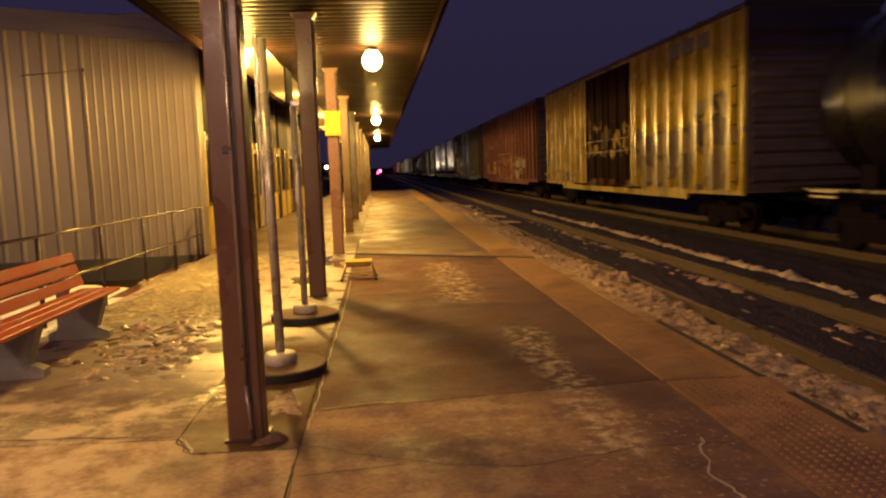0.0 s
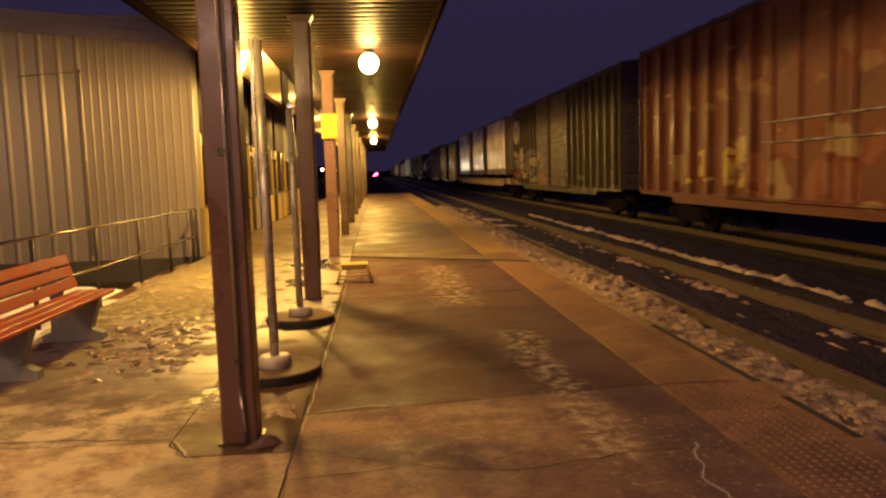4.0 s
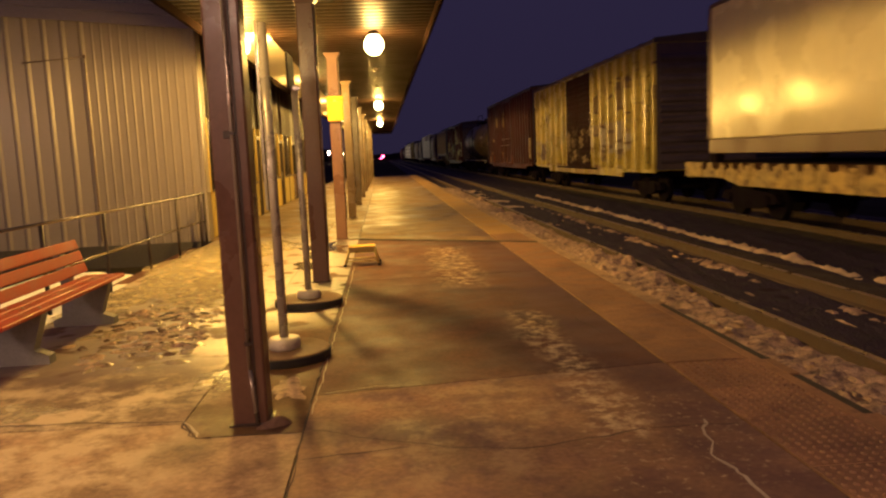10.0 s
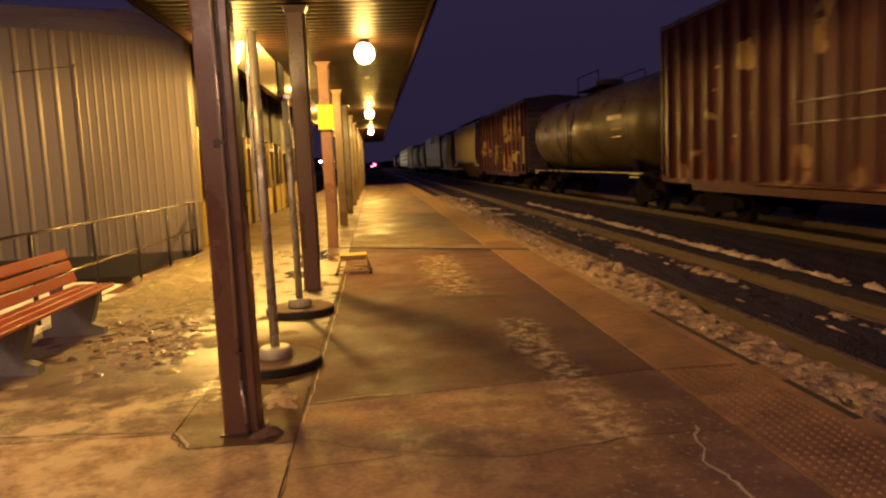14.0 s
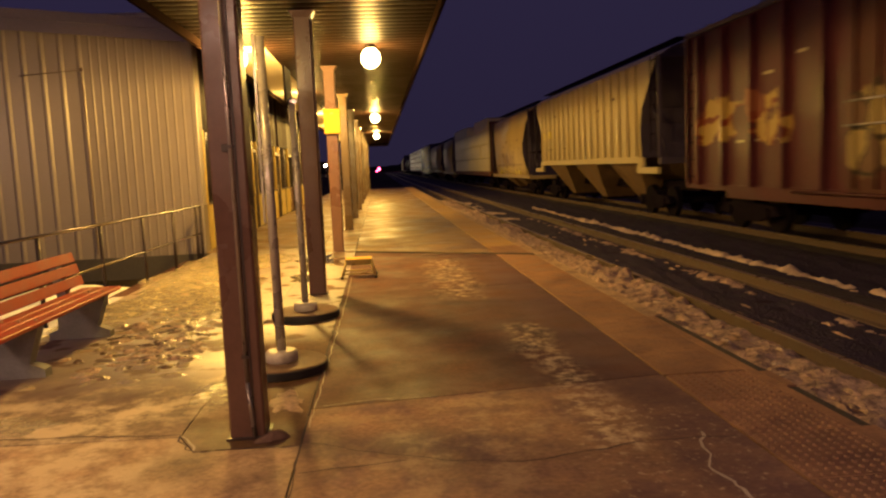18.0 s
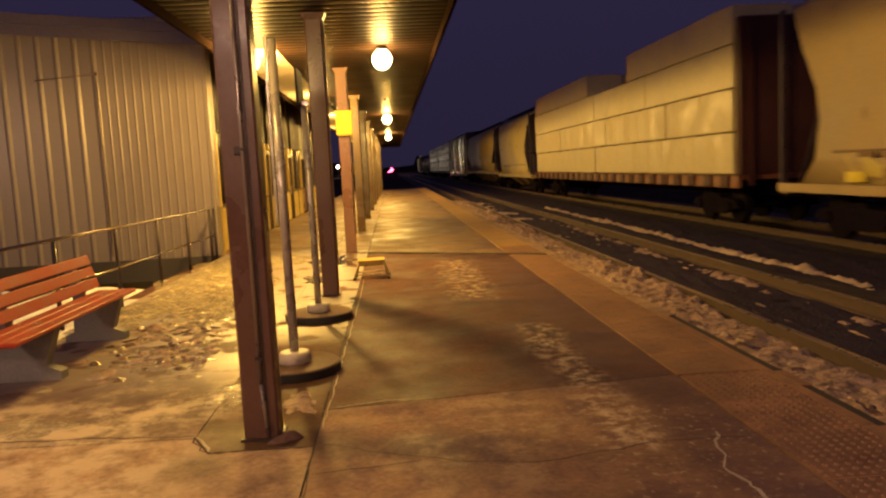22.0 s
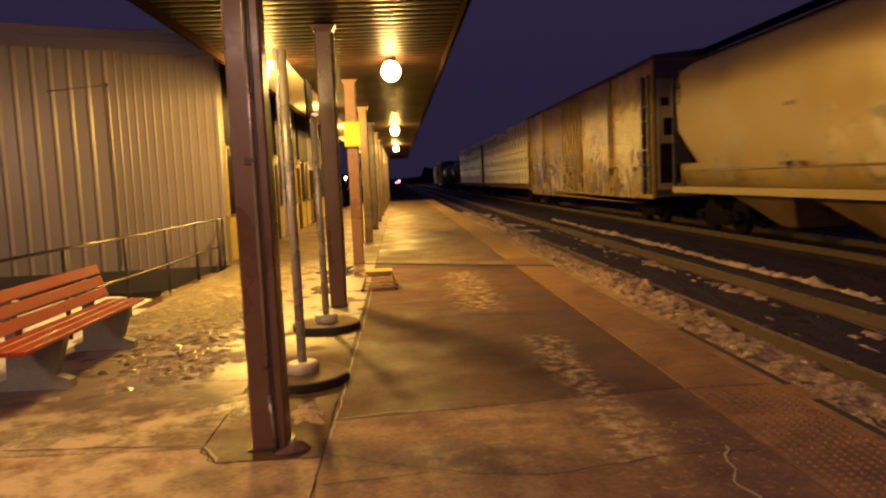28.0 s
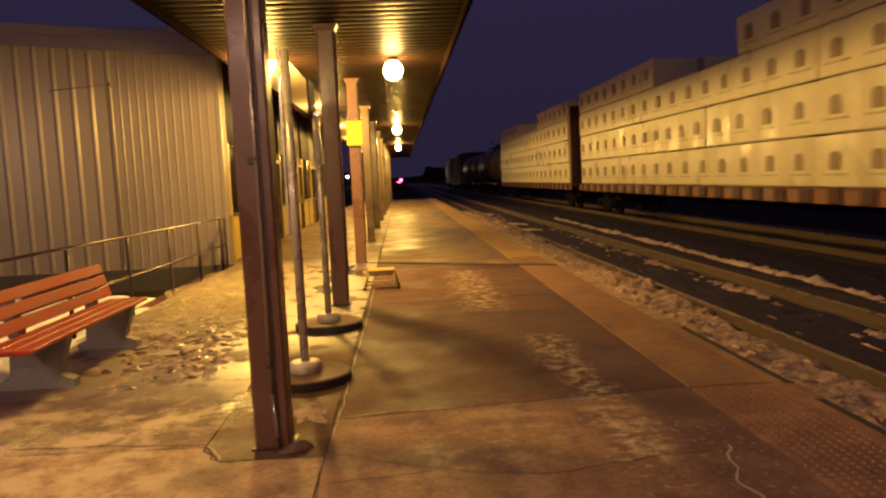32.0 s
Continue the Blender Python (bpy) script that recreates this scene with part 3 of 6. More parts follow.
M_TANKDUST = mat("dusty_brown_tank_paint", (0.085, 0.060, 0.036), 0.42, 0, 0.35, 0.7, 6, 0.1, 0.02, (0.045, 0.032, 0.022), 0.5, spec=0.35)
M_TAGPAINT = mat("spray_paint", (0.20, 0.12, 0.06), 0.5, 0, 0.3, 1.5, 20, 0)
M_MACHINE = mat("pale_machinery_paint", (0.27, 0.20, 0.16), 0.5, 0, 0.25, 1.2, 20, 0.05)
M_BEAMPALE = mat("pale_beam_paint", (0.27, 0.115, 0.06), 0.55, 0, 0.35, 2.5, 25, 0.08)
M_REFLECT = mat("yellow_reflector", (0.75, 0.62, 0.06), 0.35, 0, 0.05, 2, 20, 0)

# ---- mesh helpers ----


def mesh_of(name, bm, material):
    me = bpy.data.meshes.new(name)
    bm.normal_update()
    bm.to_mesh(me)
    bm.free()
    if material:
        me.materials.append(material)
    return me


def part(name, bm, material, parent=None, label="", at=None):
    me = bm if isinstance(bm, bpy.types.Mesh) else mesh_of(name, bm, material)
    ob = new(name, me)
    if parent:
        ob.parent = parent
    if at is not None:
        ob.matrix_basis = at
    if label:
        ob["label"] = label
    return ob


def thing(name, label, category, at=None, group="", kind=""):
    ob = new(name)
    ob.empty_display_size = 0.2
    if at is not None:
        ob.matrix_basis = at
    return tagged(ob, label, category, group, kind)


def box(bm, x0, x1, y0, y1, z0, z1):
    v = [bm.verts.new(p) for p in ((x0, y0, z0), (x1, y0, z0), (x1, y1, z0), (x0, y1, z0), (x0, y0, z1), (x1, y0, z1), (x1, y1, z1), (x0, y1, z1))]
    for f in ((0, 3, 2, 1), (4, 5, 6, 7), (0, 1, 5, 4), (1, 2, 6, 5), (2, 3, 7, 6), (3, 0, 4, 7)):
        bm.faces.new([v[i] for i in f])
    return v


def boxed(x0, x1, y0, y1, z0, z1, bevel=0.0):
    bm = bmesh.new()
    box(bm, x0, x1, y0, y1, z0, z1)
    if bevel:
        bmesh.ops.bevel(bm, geom=bm.edges[:], offset=bevel, segments=1, affect="EDGES")
    return bm


def rod(bm, a, b, r, seg=10, r2=None):
    a, b = Vector(a), Vector(b)
    q = (b - a).to_track_quat("Z", "Y").to_matrix()
    rings = []
    for p, rad in ((a, r), (b, r if r2 is None else r2)):
        rings.append([bm.verts.new(p + q @ Vector((math.cos(k * math.tau / seg) * rad, math.sin(k * math.tau / seg) * rad, 0))) for k in range(seg)])
    for k in range(seg):
        f = bm.faces.new((rings[0][k], rings[0][(k + 1) % seg], rings[1][(k + 1) % seg], rings[1][k]))
        f.smooth = True
    bm.faces.new(rings[0][::-1])
    bm.faces.new(rings[1])


def lathe(bm, prof, seg=24, centre=(0, 0, 0), smooth=True):
    """Turns a profile of (radius, height) round the z axis."""
    rings = [[bm.verts.new((centre[0] + r * math.cos(k * math.tau / seg), centre[1] + r * math.sin(k * math.tau / seg), centre[2] + z)) for k in range(seg)] for r, z in prof]
    for a, b in zip(rings, rings[1:]):
        for k in range(seg):
            bm.faces.new((a[k], a[(k + 1) % seg], b[(k + 1) % seg], b[k])).smooth = smooth
    bm.faces.new(rings[0][::-1])
    bm.faces.new(rings[-1])


def prism(bm, poly, axis, lo, hi):
    """Extrudes a polygon of two coordinates along an axis."""
    def p(u, v, w):
        return {"x": (w, u, v), "y": (u, w, v), "z": (u, v, w)}[axis]
    a = [bm.verts.new(p(u, v, lo)) for u, v in poly]
    b = [bm.verts.new(p(u, v, hi)) for u, v in poly]
    n = len(poly)
    for k in range(n):
        bm.faces.new((a[k], a[(k + 1) % n], b[(k + 1) % n], b[k]))
    bm.faces.new(a[::-1])
    bm.faces.new(b)
    bmesh.ops.recalc_face_normals(bm, faces=bm.faces[:])


def blob(cx, cy, rx, ry, h, seed, z=0.002, rings=7, seg=36, rough=0.35, turn=0.0):
    """A low uneven patch of ice or snow."""
    bm = bmesh.new()
    rows = []
    for i in range(rings + 1):
        f = i / rings
        row = []
        for k in range(seg):
            a = k * math.tau / seg
            e = 1 + rough * 1.6 * noise.noise((math.cos(a) * 1.8 + seed, math.sin(a) * 1.8, seed * 1.7)) + rough * 0.7 * noise.noise((math.cos(a) * 6, math.sin(a) * 6, seed))
            px, py = math.cos(a) * rx * f * e, math.sin(a) * ry * f * e
            px, py = px * math.cos(turn) - py * math.sin(turn), px * math.sin(turn) + py * math.cos(turn)
            n = noise.noise((px * 5 + seed, py * 5, seed)) * 0.5 + noise.noise((px * 14 + seed, py * 14, seed)) * 0.3
            row.append(bm.verts.new((cx + px, cy + py, z + max(0, h * (1 - f ** 2.5) * (0.75 + n)) - (0.004 if i == rings else 0))))
        rows.append(row)
    for a, b in zip(rows, rows[1:]):
        for k in range(seg):
            bm.faces.new((a[k], b[k], b[(k + 1) % seg], a[(k + 1) % seg])).smooth = True
    bmesh.ops.remove_doubles(bm, verts=rows[0], dist=0.001)
    return bm


def strip(x0, x1, y0, y1, nx, ny, height, seed, edge_z):
    """A lumpy strip of snow along the track: height(u, v, n) gives z."""
    bm = bmesh.new()
    rows = []
    for j in range(ny + 1):
        v = j / ny
        y = y0 + (y1 - y0) * v
        wob0 = 0.13 * noise.noise((y * 0.9, seed, 0)) + 0.06 * noise.noise((y * 3, seed, 4))
        wob1 = 0.22 * noise.noise((y * 0.8, seed, 9)) + 0.10 * noise.noise((y * 3, seed, 6))
        row = []
        for i in range(nx + 1):
            u = i / nx
            x = (x0 + wob0) * (1 - u) + (x1 + wob1) * u
            n = noise.noise((x * 3.1, y * 3.1, seed)) * 0.55 + noise.noise((x * 8, y * 8, seed)) * 0.3 + noise.noise((x * 20, y * 20, seed)) * 0.15
            row.append(bm.verts.new((x, y, height(u, y, n))))
        rows.append(row)
    for a, b in zip(rows, rows[1:]):
        for i in range(nx):
            bm.faces.new((a[i], a[i + 1], b[i + 1], b[i])).smooth = True
    return bm

# ---- setting: ground, tracks, platform ----
bm = bmesh.new()
vs = [bm.verts.new(p) for p in ((-900, -300, -0.46), (900, -300, -0.46), (900, 1500, -0.46), (-900, 1500, -0.46))]
bm.faces.new(vs)
tagged(part("ground", bm, M_GROUND), "dark frozen ground beside the tracks", "ground", kind="structure")

bm = bmesh.new()
random.seed(4)
prof = [(2.72, -0.47), (2.9, -0.40), (3.3, -0.352), (6.2, -0.352), (6.9, -0.42), (7.4, -0.42), (8.0, -0.352), (11.2, -0.352), (12.6, -0.47)]
NY = 260
rows = []
for j in range(NY + 1):
    y = -12 + (j / NY) ** 2.2 * 420
    row = []
    for (xa, za), (xb, zb) in zip(prof, prof[1:]):
        k = max(1, int((xb - xa) / 0.16))
        for i in range(k):
            x, z = xa + (xb - xa) * i / k, za + (zb - za) * i / k
            row.append(bm.verts.new((x, y, z + (random.random() - 0.5) * 0.045)))
    rows.append(row)
for a, b in zip(rows, rows[1:]):
    for i in range(len(a) - 1):
        bm.faces.new((a[i], a[i + 1], b[i + 1], b[i]))
tagged(part("ballast_bed", bm, M_BALLAST), "crushed stone ballast, coloured dark violet for the night", "ballast", kind="structure")

# rails and ties
RAIL_TOP = -0.19


def rail_mesh(y0, y1):
    bm = bmesh.new()
    poly = [(-0.07, -0.17), (0.07, -0.17), (0.07, -0.155), (0.012, -0.135), (0.012, -0.045), (0.037, -0.035), (0.037, -0.006), (0.028, 0), (-0.028, 0), (-0.037, -0.006), (-0.037, -0.035), (-0.012, -0.045), (-0.012, -0.135), (-0.07, -0.155)]
    prism(bm, poly, "y", y0, y1)
    me = mesh_of("rail", bm, M_RUST)
    me.materials.append(M_STEEL)
    for f in me.polygons:
        if f.center.z > -0.004:
            f.material_index = 1
    return me


rail = rail_mesh(-12, 420)
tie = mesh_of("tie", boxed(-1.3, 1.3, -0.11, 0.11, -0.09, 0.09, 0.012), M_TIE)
for nm, cx, lab in (("near", 4.65, "station track with snow lying along its rails"), ("far", 9.5, "main track carrying the passing freight train")):
    tr = thing("railway_track", lab, "railway track", pose(cx, 0, RAIL_TOP), kind="structure")
    for sx in (-0.753, 0.753):
        part("rail", rail, None, tr, at=pose(sx, 0, 0))
    random.seed(3)
    for k in range(95):
        part("tie", tie, None, tr, at=pose(random.uniform(-0.04, 0.04), -2 + k * 0.54, -0.268, 0, 0, random.uniform(-1, 1)))

# platform body with separate slabs on it
PX0, PX1, PY0, PY1 = -3.54, 2.78, -9.0, 62.0
platform = thing("platform", "low concrete station platform, wet and icy", "platform", kind="structure")
bm = bmesh.new()
box(bm, PX0, PX1, PY0, 15.8, -0.6, -0.012)
box(bm, -3.68, PX1, 15.8, PY1, -0.6, -0.012)
part("platform_base", bm, M_JOINT, platform)
# ledge takes the dark concrete in place of the shadow lying on it
part("ledge", boxed(-4.06, PX0 - 0.004, PY0, 15.73, -0.6, -0.125, 0.01), M_CONC_DK, platform, "lower concrete ledge that carries the handrail")


def slab(x0, y0, x1, y1, m, gap=0.008, y0b=None, y1b=None):
    """A slab; its two cross joints may run askew."""
    bm = bmesh.new()
    y0b, y1b = (y0 if y0b is None else y0b), (y1 if y1b is None else y1b)
    top = [(x0 + gap, y0 + gap), (x1 - gap, y0b + gap), (x1 - gap, y1b - gap), (x0 + gap, y1 - gap)]
    prism(bm, top, "z", -0.05, 0)
    part("slab", bm, m, platform)


# main walkway between the post strip and the tactile edge
cuts = [(-9, -9), (-4.2, -4.2), (0.4, 0.4), (4.94, 5.2), (9.6, 9.7), (14.55, 13.05)]
for (a, b), (c, d) in zip(cuts, cuts[1:]):
    slab(-0.53, a, 2.0, c, M_CONC_DK if 4 < a < 14 else M_CONC_MID, 0.007, b, d)
slab(-0.53, 14.66, 2.0, 19.2, M_CONC_L, 0.007, 13.13, 19.2)
for k in range(8):
    slab(-0.53, 19.2 + k * 5.35, 2.0, 19.2 + (k + 1) * 5.35, M_CONC_L)
# post strip and the ground beside the building
ys = [4.56, 9.75, 14.8]
slab(PX0, -9, -0.53, -4.6, M_CONC, 0.004)
bm = bmesh.new()
prism(bm, [(PX0, -4.6), (-0.535, -4.6), (-0.535, 4.265), (-1.15, 4.285), (-1.29, 4.55), (PX0, 4.67)], "z", -0.05, 0)
part("slab", bm, M_CONC, platform)
for a, b in zip(ys, ys[1:]):
    if a < 5:
        bm = bmesh.new()
        prism(bm, [(-1.286, 4.565), (-1.145, 4.30), (-0.535, 4.28), (-0.535, b - 0.004), (-1.286, b - 0.004)], "z", -0.05, 0)
        part("slab", bm, M_CONC_STRIP, platform)
        continue
    slab(-1.29, a, -0.53, b, M_CONC_STRIP, 0.004)
for k in range(9):
    slab(-1.26, 14.8 + k * 5.2, -0.53, 14.8 + (k + 1) * 5.2, M_CONC_L, 0.009)
slab(PX0, 4.68, -1.29, 8.9, M_CONC_LEFT, 0.004, 4.56)
for a, b in ((8.9, 12.4), (12.4, 15.8)):
    slab(PX0, a, -1.29, b, M_CONC_LEFT, 0.004)
for k in range(9):
    slab(-3.68, 15.8 + k * 5.1, -1.26, 15.8 + (k + 1) * 5.1, M_CONC_L, 0.009)
slab(2.62, PY0, PX1, 3.95, M_TACT_OLD, 0.002)
slab(2.62, 3.95, 2.70, 7.2, M_TACT_OLD, 0.002)
slab(2.70, 4.75, PX1, 5.12, M_TACT_OLD, 0.002)
slab(2.62, 7.2, PX1, 16, M_CONC, 0.004)
slab(2.62, 16, PX1, PY1, M_CONC, 0.004)

# tactile warning edge: pavers with raised domes
bm = bmesh.new()
box(bm, 0.004, 0.606, 0.004, 0.606, -0.05, 0.004)
for i in range(10):
    for j in range(10):
        cx, cy = 0.034 + i * 0.0603, 0.034 + j * 0.0603
        lo = [bm.verts.new((cx + 0.017 * math.cos(k * math.tau / 6), cy + 0.017 * math.sin(k * math.tau / 6), 0.004)) for k in range(6)]
        hi = [bm.verts.new((cx + 0.010 * math.cos(k * math.tau / 6), cy + 0.010 * math.sin(k * math.tau / 6), 0.0125)) for k in range(6)]
        for k in range(6):
            bm.faces.new((lo[k], lo[(k + 1) % 6], hi[(k + 1) % 6], hi[k]))
        bm.faces.new(hi)
paver = mesh_of("tactile_paver", bm, M_TACT_OLD)
bm = bmesh.new()
box(bm, 0.004, 0.606, 0.001, 0.609, -0.05, 0.003)
for i in range(10):
    for j in range(10):
        cx, cy = 0.034 + i * 0.0603, 0.034 + j * 0.0603
        bm.faces.new([bm.verts.new((cx + 0.014 * math.cos(k * math.tau / 6), cy + 0.014 * math.sin(k * math.tau / 6), 0.0046)) for k in range(6)])
paver_smooth = mesh_of("tactile_paver", bm, M_TACT_OLD)
paver_new = paver_smooth.copy()
paver_new.materials[0] = M_TACT
for k in range(-12, 11):
    part("tactile_paver", paver, None, platform, at=pose(2.006, -1.56 + k * 0.61, 0.0))
for k in range(93):
    part("tactile_paver", paver_smooth if k < 15 else paver_new, None, platform, at=pose(2.006, 5.18 + k * 0.61, 0.0))
part("joint_cover", boxed(2.3, 2.78, 5.14, 5.185, -0.03, -0.004), M_JOINT, platform)


def crack(points, width, seed, m):
    """A wandering crack line lying in the surface."""
    bm = bmesh.new()
    random.seed(seed)
    line = []
    for a, b in zip(points, points[1:]):
        a, b = Vector(a), Vector(b)
        n = max(2, int((b - a).length / 0.09))
        nrm = Vector((-(b - a).y, (b - a).x)).normalized()
        for i in range(n):
            line.append(a.lerp(b, i / n) + nrm * random.uniform(-1.0, 1.0) * min(0.02, width))
    line.append(Vector(points[-1]))
    prev = None
    for i, p in enumerate(line):
        d = (line[min(i + 1, len(line) - 1)] - line[max(i - 1, 0)]).normalized()
        n = Vector((-d.y, d.x)) * width * random.uniform(0.35, 1.1) * 0.5
        pair = [bm.verts.new((*(p + n), 0.0025)), bm.verts.new((*(p - n), 0.0025))]
        if prev:
            bm.faces.new((prev[0], prev[1], pair[1], pair[0]))
        prev = pair
    bmesh.ops.recalc_face_normals(bm, faces=bm.faces[:])
    for f in bm.faces:
        if f.normal.z < 0:
            f.normal_flip()
    part("crack", bm, m, platform)


crack([(-0.49, 4.31), (-0.2, 4.13), (0.06, 4.0), (0.29, 3.9), (0.69, 3.79), (0.95, 3.85), (1.18, 3.89), (1.5, 3.97), (1.95, 3.93)], 0.014, 1, M_CRACK)
crack([(-0.5, 3.86), (-0.29, 3.88), (0.08, 3.93)], 0.016, 11, M_CRACK)
crack([(1.77, 4.04), (1.74, 3.9), (1.68, 3.71), (1.63, 3.6), (1.61, 3.50), (1.65, 3.36), (1.66, 3.28), (1.64, 3.1), (1.5, 2.2)], 0.022, 2, M_CHALK)
crack([(-2.6, 4.76), (-1.93, 4.68), (-1.3, 4.6)], 0.016, 4, M_CRACK)
crack([(-1.29, 4.6), (-1.2, 4.42), (-1.15, 4.3)], 0.020, 14, M_CHALK)
crack([(-1.31, 4.58), (-1.22, 4.40), (-1.17, 4.29), (-0.9, 4.28), (-0.53, 4.265)], 0.018, 15, M_CRACK)
crack([(1.70, 7.3), (1.76, 6.6), (1.86, 6.0)], 0.014, 5, M_CRACK)
crack([(-0.55, 2.6), (-0.525, 3.49), (-0.52, 3.92)], 0.014, 7, M_CRACK)
crack([(-0.505, 4.57), (-0.49, 6.82), (-0.475, 8.2), (-0.47, 9.71), (-0.48, 11.0)], 0.009, 17, M_CHALK)
crack([(-0.53, 3.9), (-0.54, 5.2), (-0.53, 7.0), (-0.53, 9.7)], 0.012, 18, M_CRACK)
crack([(-0.45, 4.97), (-0.1, 5.06), (0.05, 5.02)], 0.012, 19, M_CHALK)
# dark strip laid askew where the two concrete tones meet
bm = bmesh.new()
prism(bm, [(-0.52, 14.50), (2.62, 12.66), (2.62, 12.80), (-0.52, 14.66)], "z", 0.001, 0.013)
part("joint_cover", bm, M_JOINT, platform)

# ice, snow and salt
ice = thing("ice_patch", "thin bumpy ice frozen over the concrete", "ice", kind="stuff")
spots = [(-3.3, 8.8, 0.45, 0.9, 0.02, 0.0), (-3.1, 12.2, 0.6, 1.4, 0.02, 0.0), (-2.9, 10.4, 0.6, 1.0, 0.02, 0.0), (-3.0, 14.2, 0.6, 1.0, 0.02, 0.0), (-2.3, 9.6, 0.6, 1.3, 0.03, 0.0), (-2.9, 11.3, 0.6, 1.3, 0.05, 0.0), (-3.2, 9.6, 0.4, 1.0, 0.05, 0.0), (-2.6, 13.2, 0.7, 1.2, 0.04, 0.0), (-2.5, 5.0, 0.35, 0.22, 0.01, 0.1), (-2.1, 9.2, 0.55, 0.8, 0.03, 0.0),
         (-2.3, 11.2, 0.5, 1.1, 0.03, 0), (-1.25, 5.5, 0.2, 0.3, 0.02, 0), (-2.2, 14.3, 0.7, 0.9, 0.02, 0)]
for i, (cx, cy, rx, ry, h, tn) in enumerate(spots):
    part("ice_sheet", blob(cx, cy, rx, ry, h, 3.1 * i + 1, turn=tn), M_ICE, ice)
for i, (cx, cy, rx, ry) in enumerate(((-1.95, 9.6, 0.16, 0.3), (-1.2, 11.2, 0.2, 0.5), (-1.15, 13.4, 0.3, 0.9), (-2.2, 8.1, 0.2, 0.35), (-1.75, 8.4, 0.14, 0.12))):
    part("meltwater_puddle", blob(cx, cy, rx, ry, 0.003, 5.3 * i + 2, 0.004, 5, 36, 0.6), M_WATER, ice)
part("ice_sheet", blob(-0.72, 5.15, 0.13, 0.28, 0.010, 8.8, turn=0.2), M_SNOW, ice, "dull sandy ice beside a post")
tread = thing("trodden_ice", "lumps of trodden refrozen slush beside the bench", "ice", kind="stuff")
random.seed(21)
for i in range(300):
    cy = random.uniform(6.2, 8.4) if i % 5 < 2 else random.uniform(5.9, 11.5)
    cx = random.uniform(-2.9, -1.78) if i % 2 else min(-1.74, -2.0 - 0.1 * (cy - 6) + random.gauss(0, 0.25))
    part("slush_lump", blob(cx, cy, random.uniform(0.03, 0.11), random.uniform(0.03, 0.09), random.uniform(0.008, 0.03), i * 1.37 + 7, 0.004, 3, 12, 0.5), (M_GLINT, M_SLUSH, M_SNOW)[i % 3], tread)

bm = strip(3.02, 3.90, -9, 40, 24, 1076, lambda u, y, n: -0.40 + (0.20 + 0.05 * math.sin(y * 0.7) + 0.10 * noise.noise((y * 0.5, 1, 5))) * min(1.0, 2.2 * math.sin(math.pi * u)) * (0.8 + 0.7 * n), 2.0, -0.4)
tagged(part("snow_bank", bm, M_SNOW), "sandy ridge of ploughed snow between platform and rail", "snow", kind="stuff")
for xa, xb in ((5.46, 6.22), (8.3, 8.75)):
    rb = strip(xa, xb, -2, 60, 6, 200, lambda u, y, n: -0.352 + 0.05 * math.sin(math.pi * u) * (0.8 + n), xa, 0)
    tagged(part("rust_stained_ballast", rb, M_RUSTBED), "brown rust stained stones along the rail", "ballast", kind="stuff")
sn = thing("track_snow", "thin broken lines of snow along the rails", "snow", kind="stuff")
part("snow_line", strip(6.46, 6.86, 4, 32, 9, 620, lambda u, y, n: -0.445 + 0.12 * math.sin(math.pi * u) ** 0.7 * max(0, 0.7 + 1.5 * n + 0.4 * noise.noise((y * 0.45, 3, 1))), 5.0, 0), M_SNOWLINE, sn)
part("snow_line", strip(5.0, 5.36, 5, 26, 8, 420, lambda u, y, n: -0.40 + 0.10 * math.sin(math.pi * u) ** 0.7 * max(0, 0.45 + 1.6 * n + 0.5 * noise.noise((y * 0.5, 8, 1))), 8.0, 0), M_SNOW, sn)
part("snow_line", strip(3.2, 5.3, 24, 40, 8, 120, lambda u, y, n: -0.43 + 0.16 * math.sin(math.pi * u) * max(0, 0.3 + n + 0.9 * noise.noise((y * 0.6, 2, 1))), 9.0, 0), M_SNOWLINE, sn)
random.seed(5)
for i in range(26):
    part("snow_scrap", blob(random.uniform(4.05, 5.2), random.uniform(5.5, 20), random.uniform(0.02, 0.05), random.uniform(0.06, 0.2), 0.02, i * 1.3, -0.35, 4, 18, 0.7), M_SNOW, sn)
clods = thing("snow_clods", "loose sandy clods of snow tumbled along the platform edge", "snow", kind="stuff")
random.seed(31)
for i in range(110):
    cy = 3 + 22 * random.random() ** 1.5
    cx = random.uniform(3.08, 3.8)
    part("snow_clod", blob(cx, cy, random.uniform(0.02, 0.06), random.uniform(0.03, 0.09), random.uniform(0.015, 0.03), i * 1.7 + 3, -0.255 if 3.2 < cx < 3.7 else -0.31, 3, 9, 0.6), M_SNOWLINE if i % 3 == 0 else M_SNOW, clods)
# snow heaped behind the bench along the railing
bm = strip(-4.0, -3.56, 5.6, 11.2, 9, 90, lambda u, y, n: -0.12 + 0.42 * math.sin(math.pi * (0.3 + 0.7 * u)) ** 0.8 * max(0, 0.65 + 0.9 * n) * max(0.0, min(1, (10.7 - y) / 4.0)), 3.0, 0)
tagged(part("snow_heap", bm, M_SNOWCLEAN), "old snow heaped under the handrail", "snow", kind="stuff")

bm = strip(-9.0, -4.02, 6.5, 12.7, 26, 40, lambda u, y, n: -0.22 + 0.08 * n + 0.12 * min(1, 6 * min(u, 1 - u)), 12.0, 0)
tagged(part("snow_field", bm, M_SNOWCLEAN), "clean snow lying below the platform edge", "snow", kind="stuff")

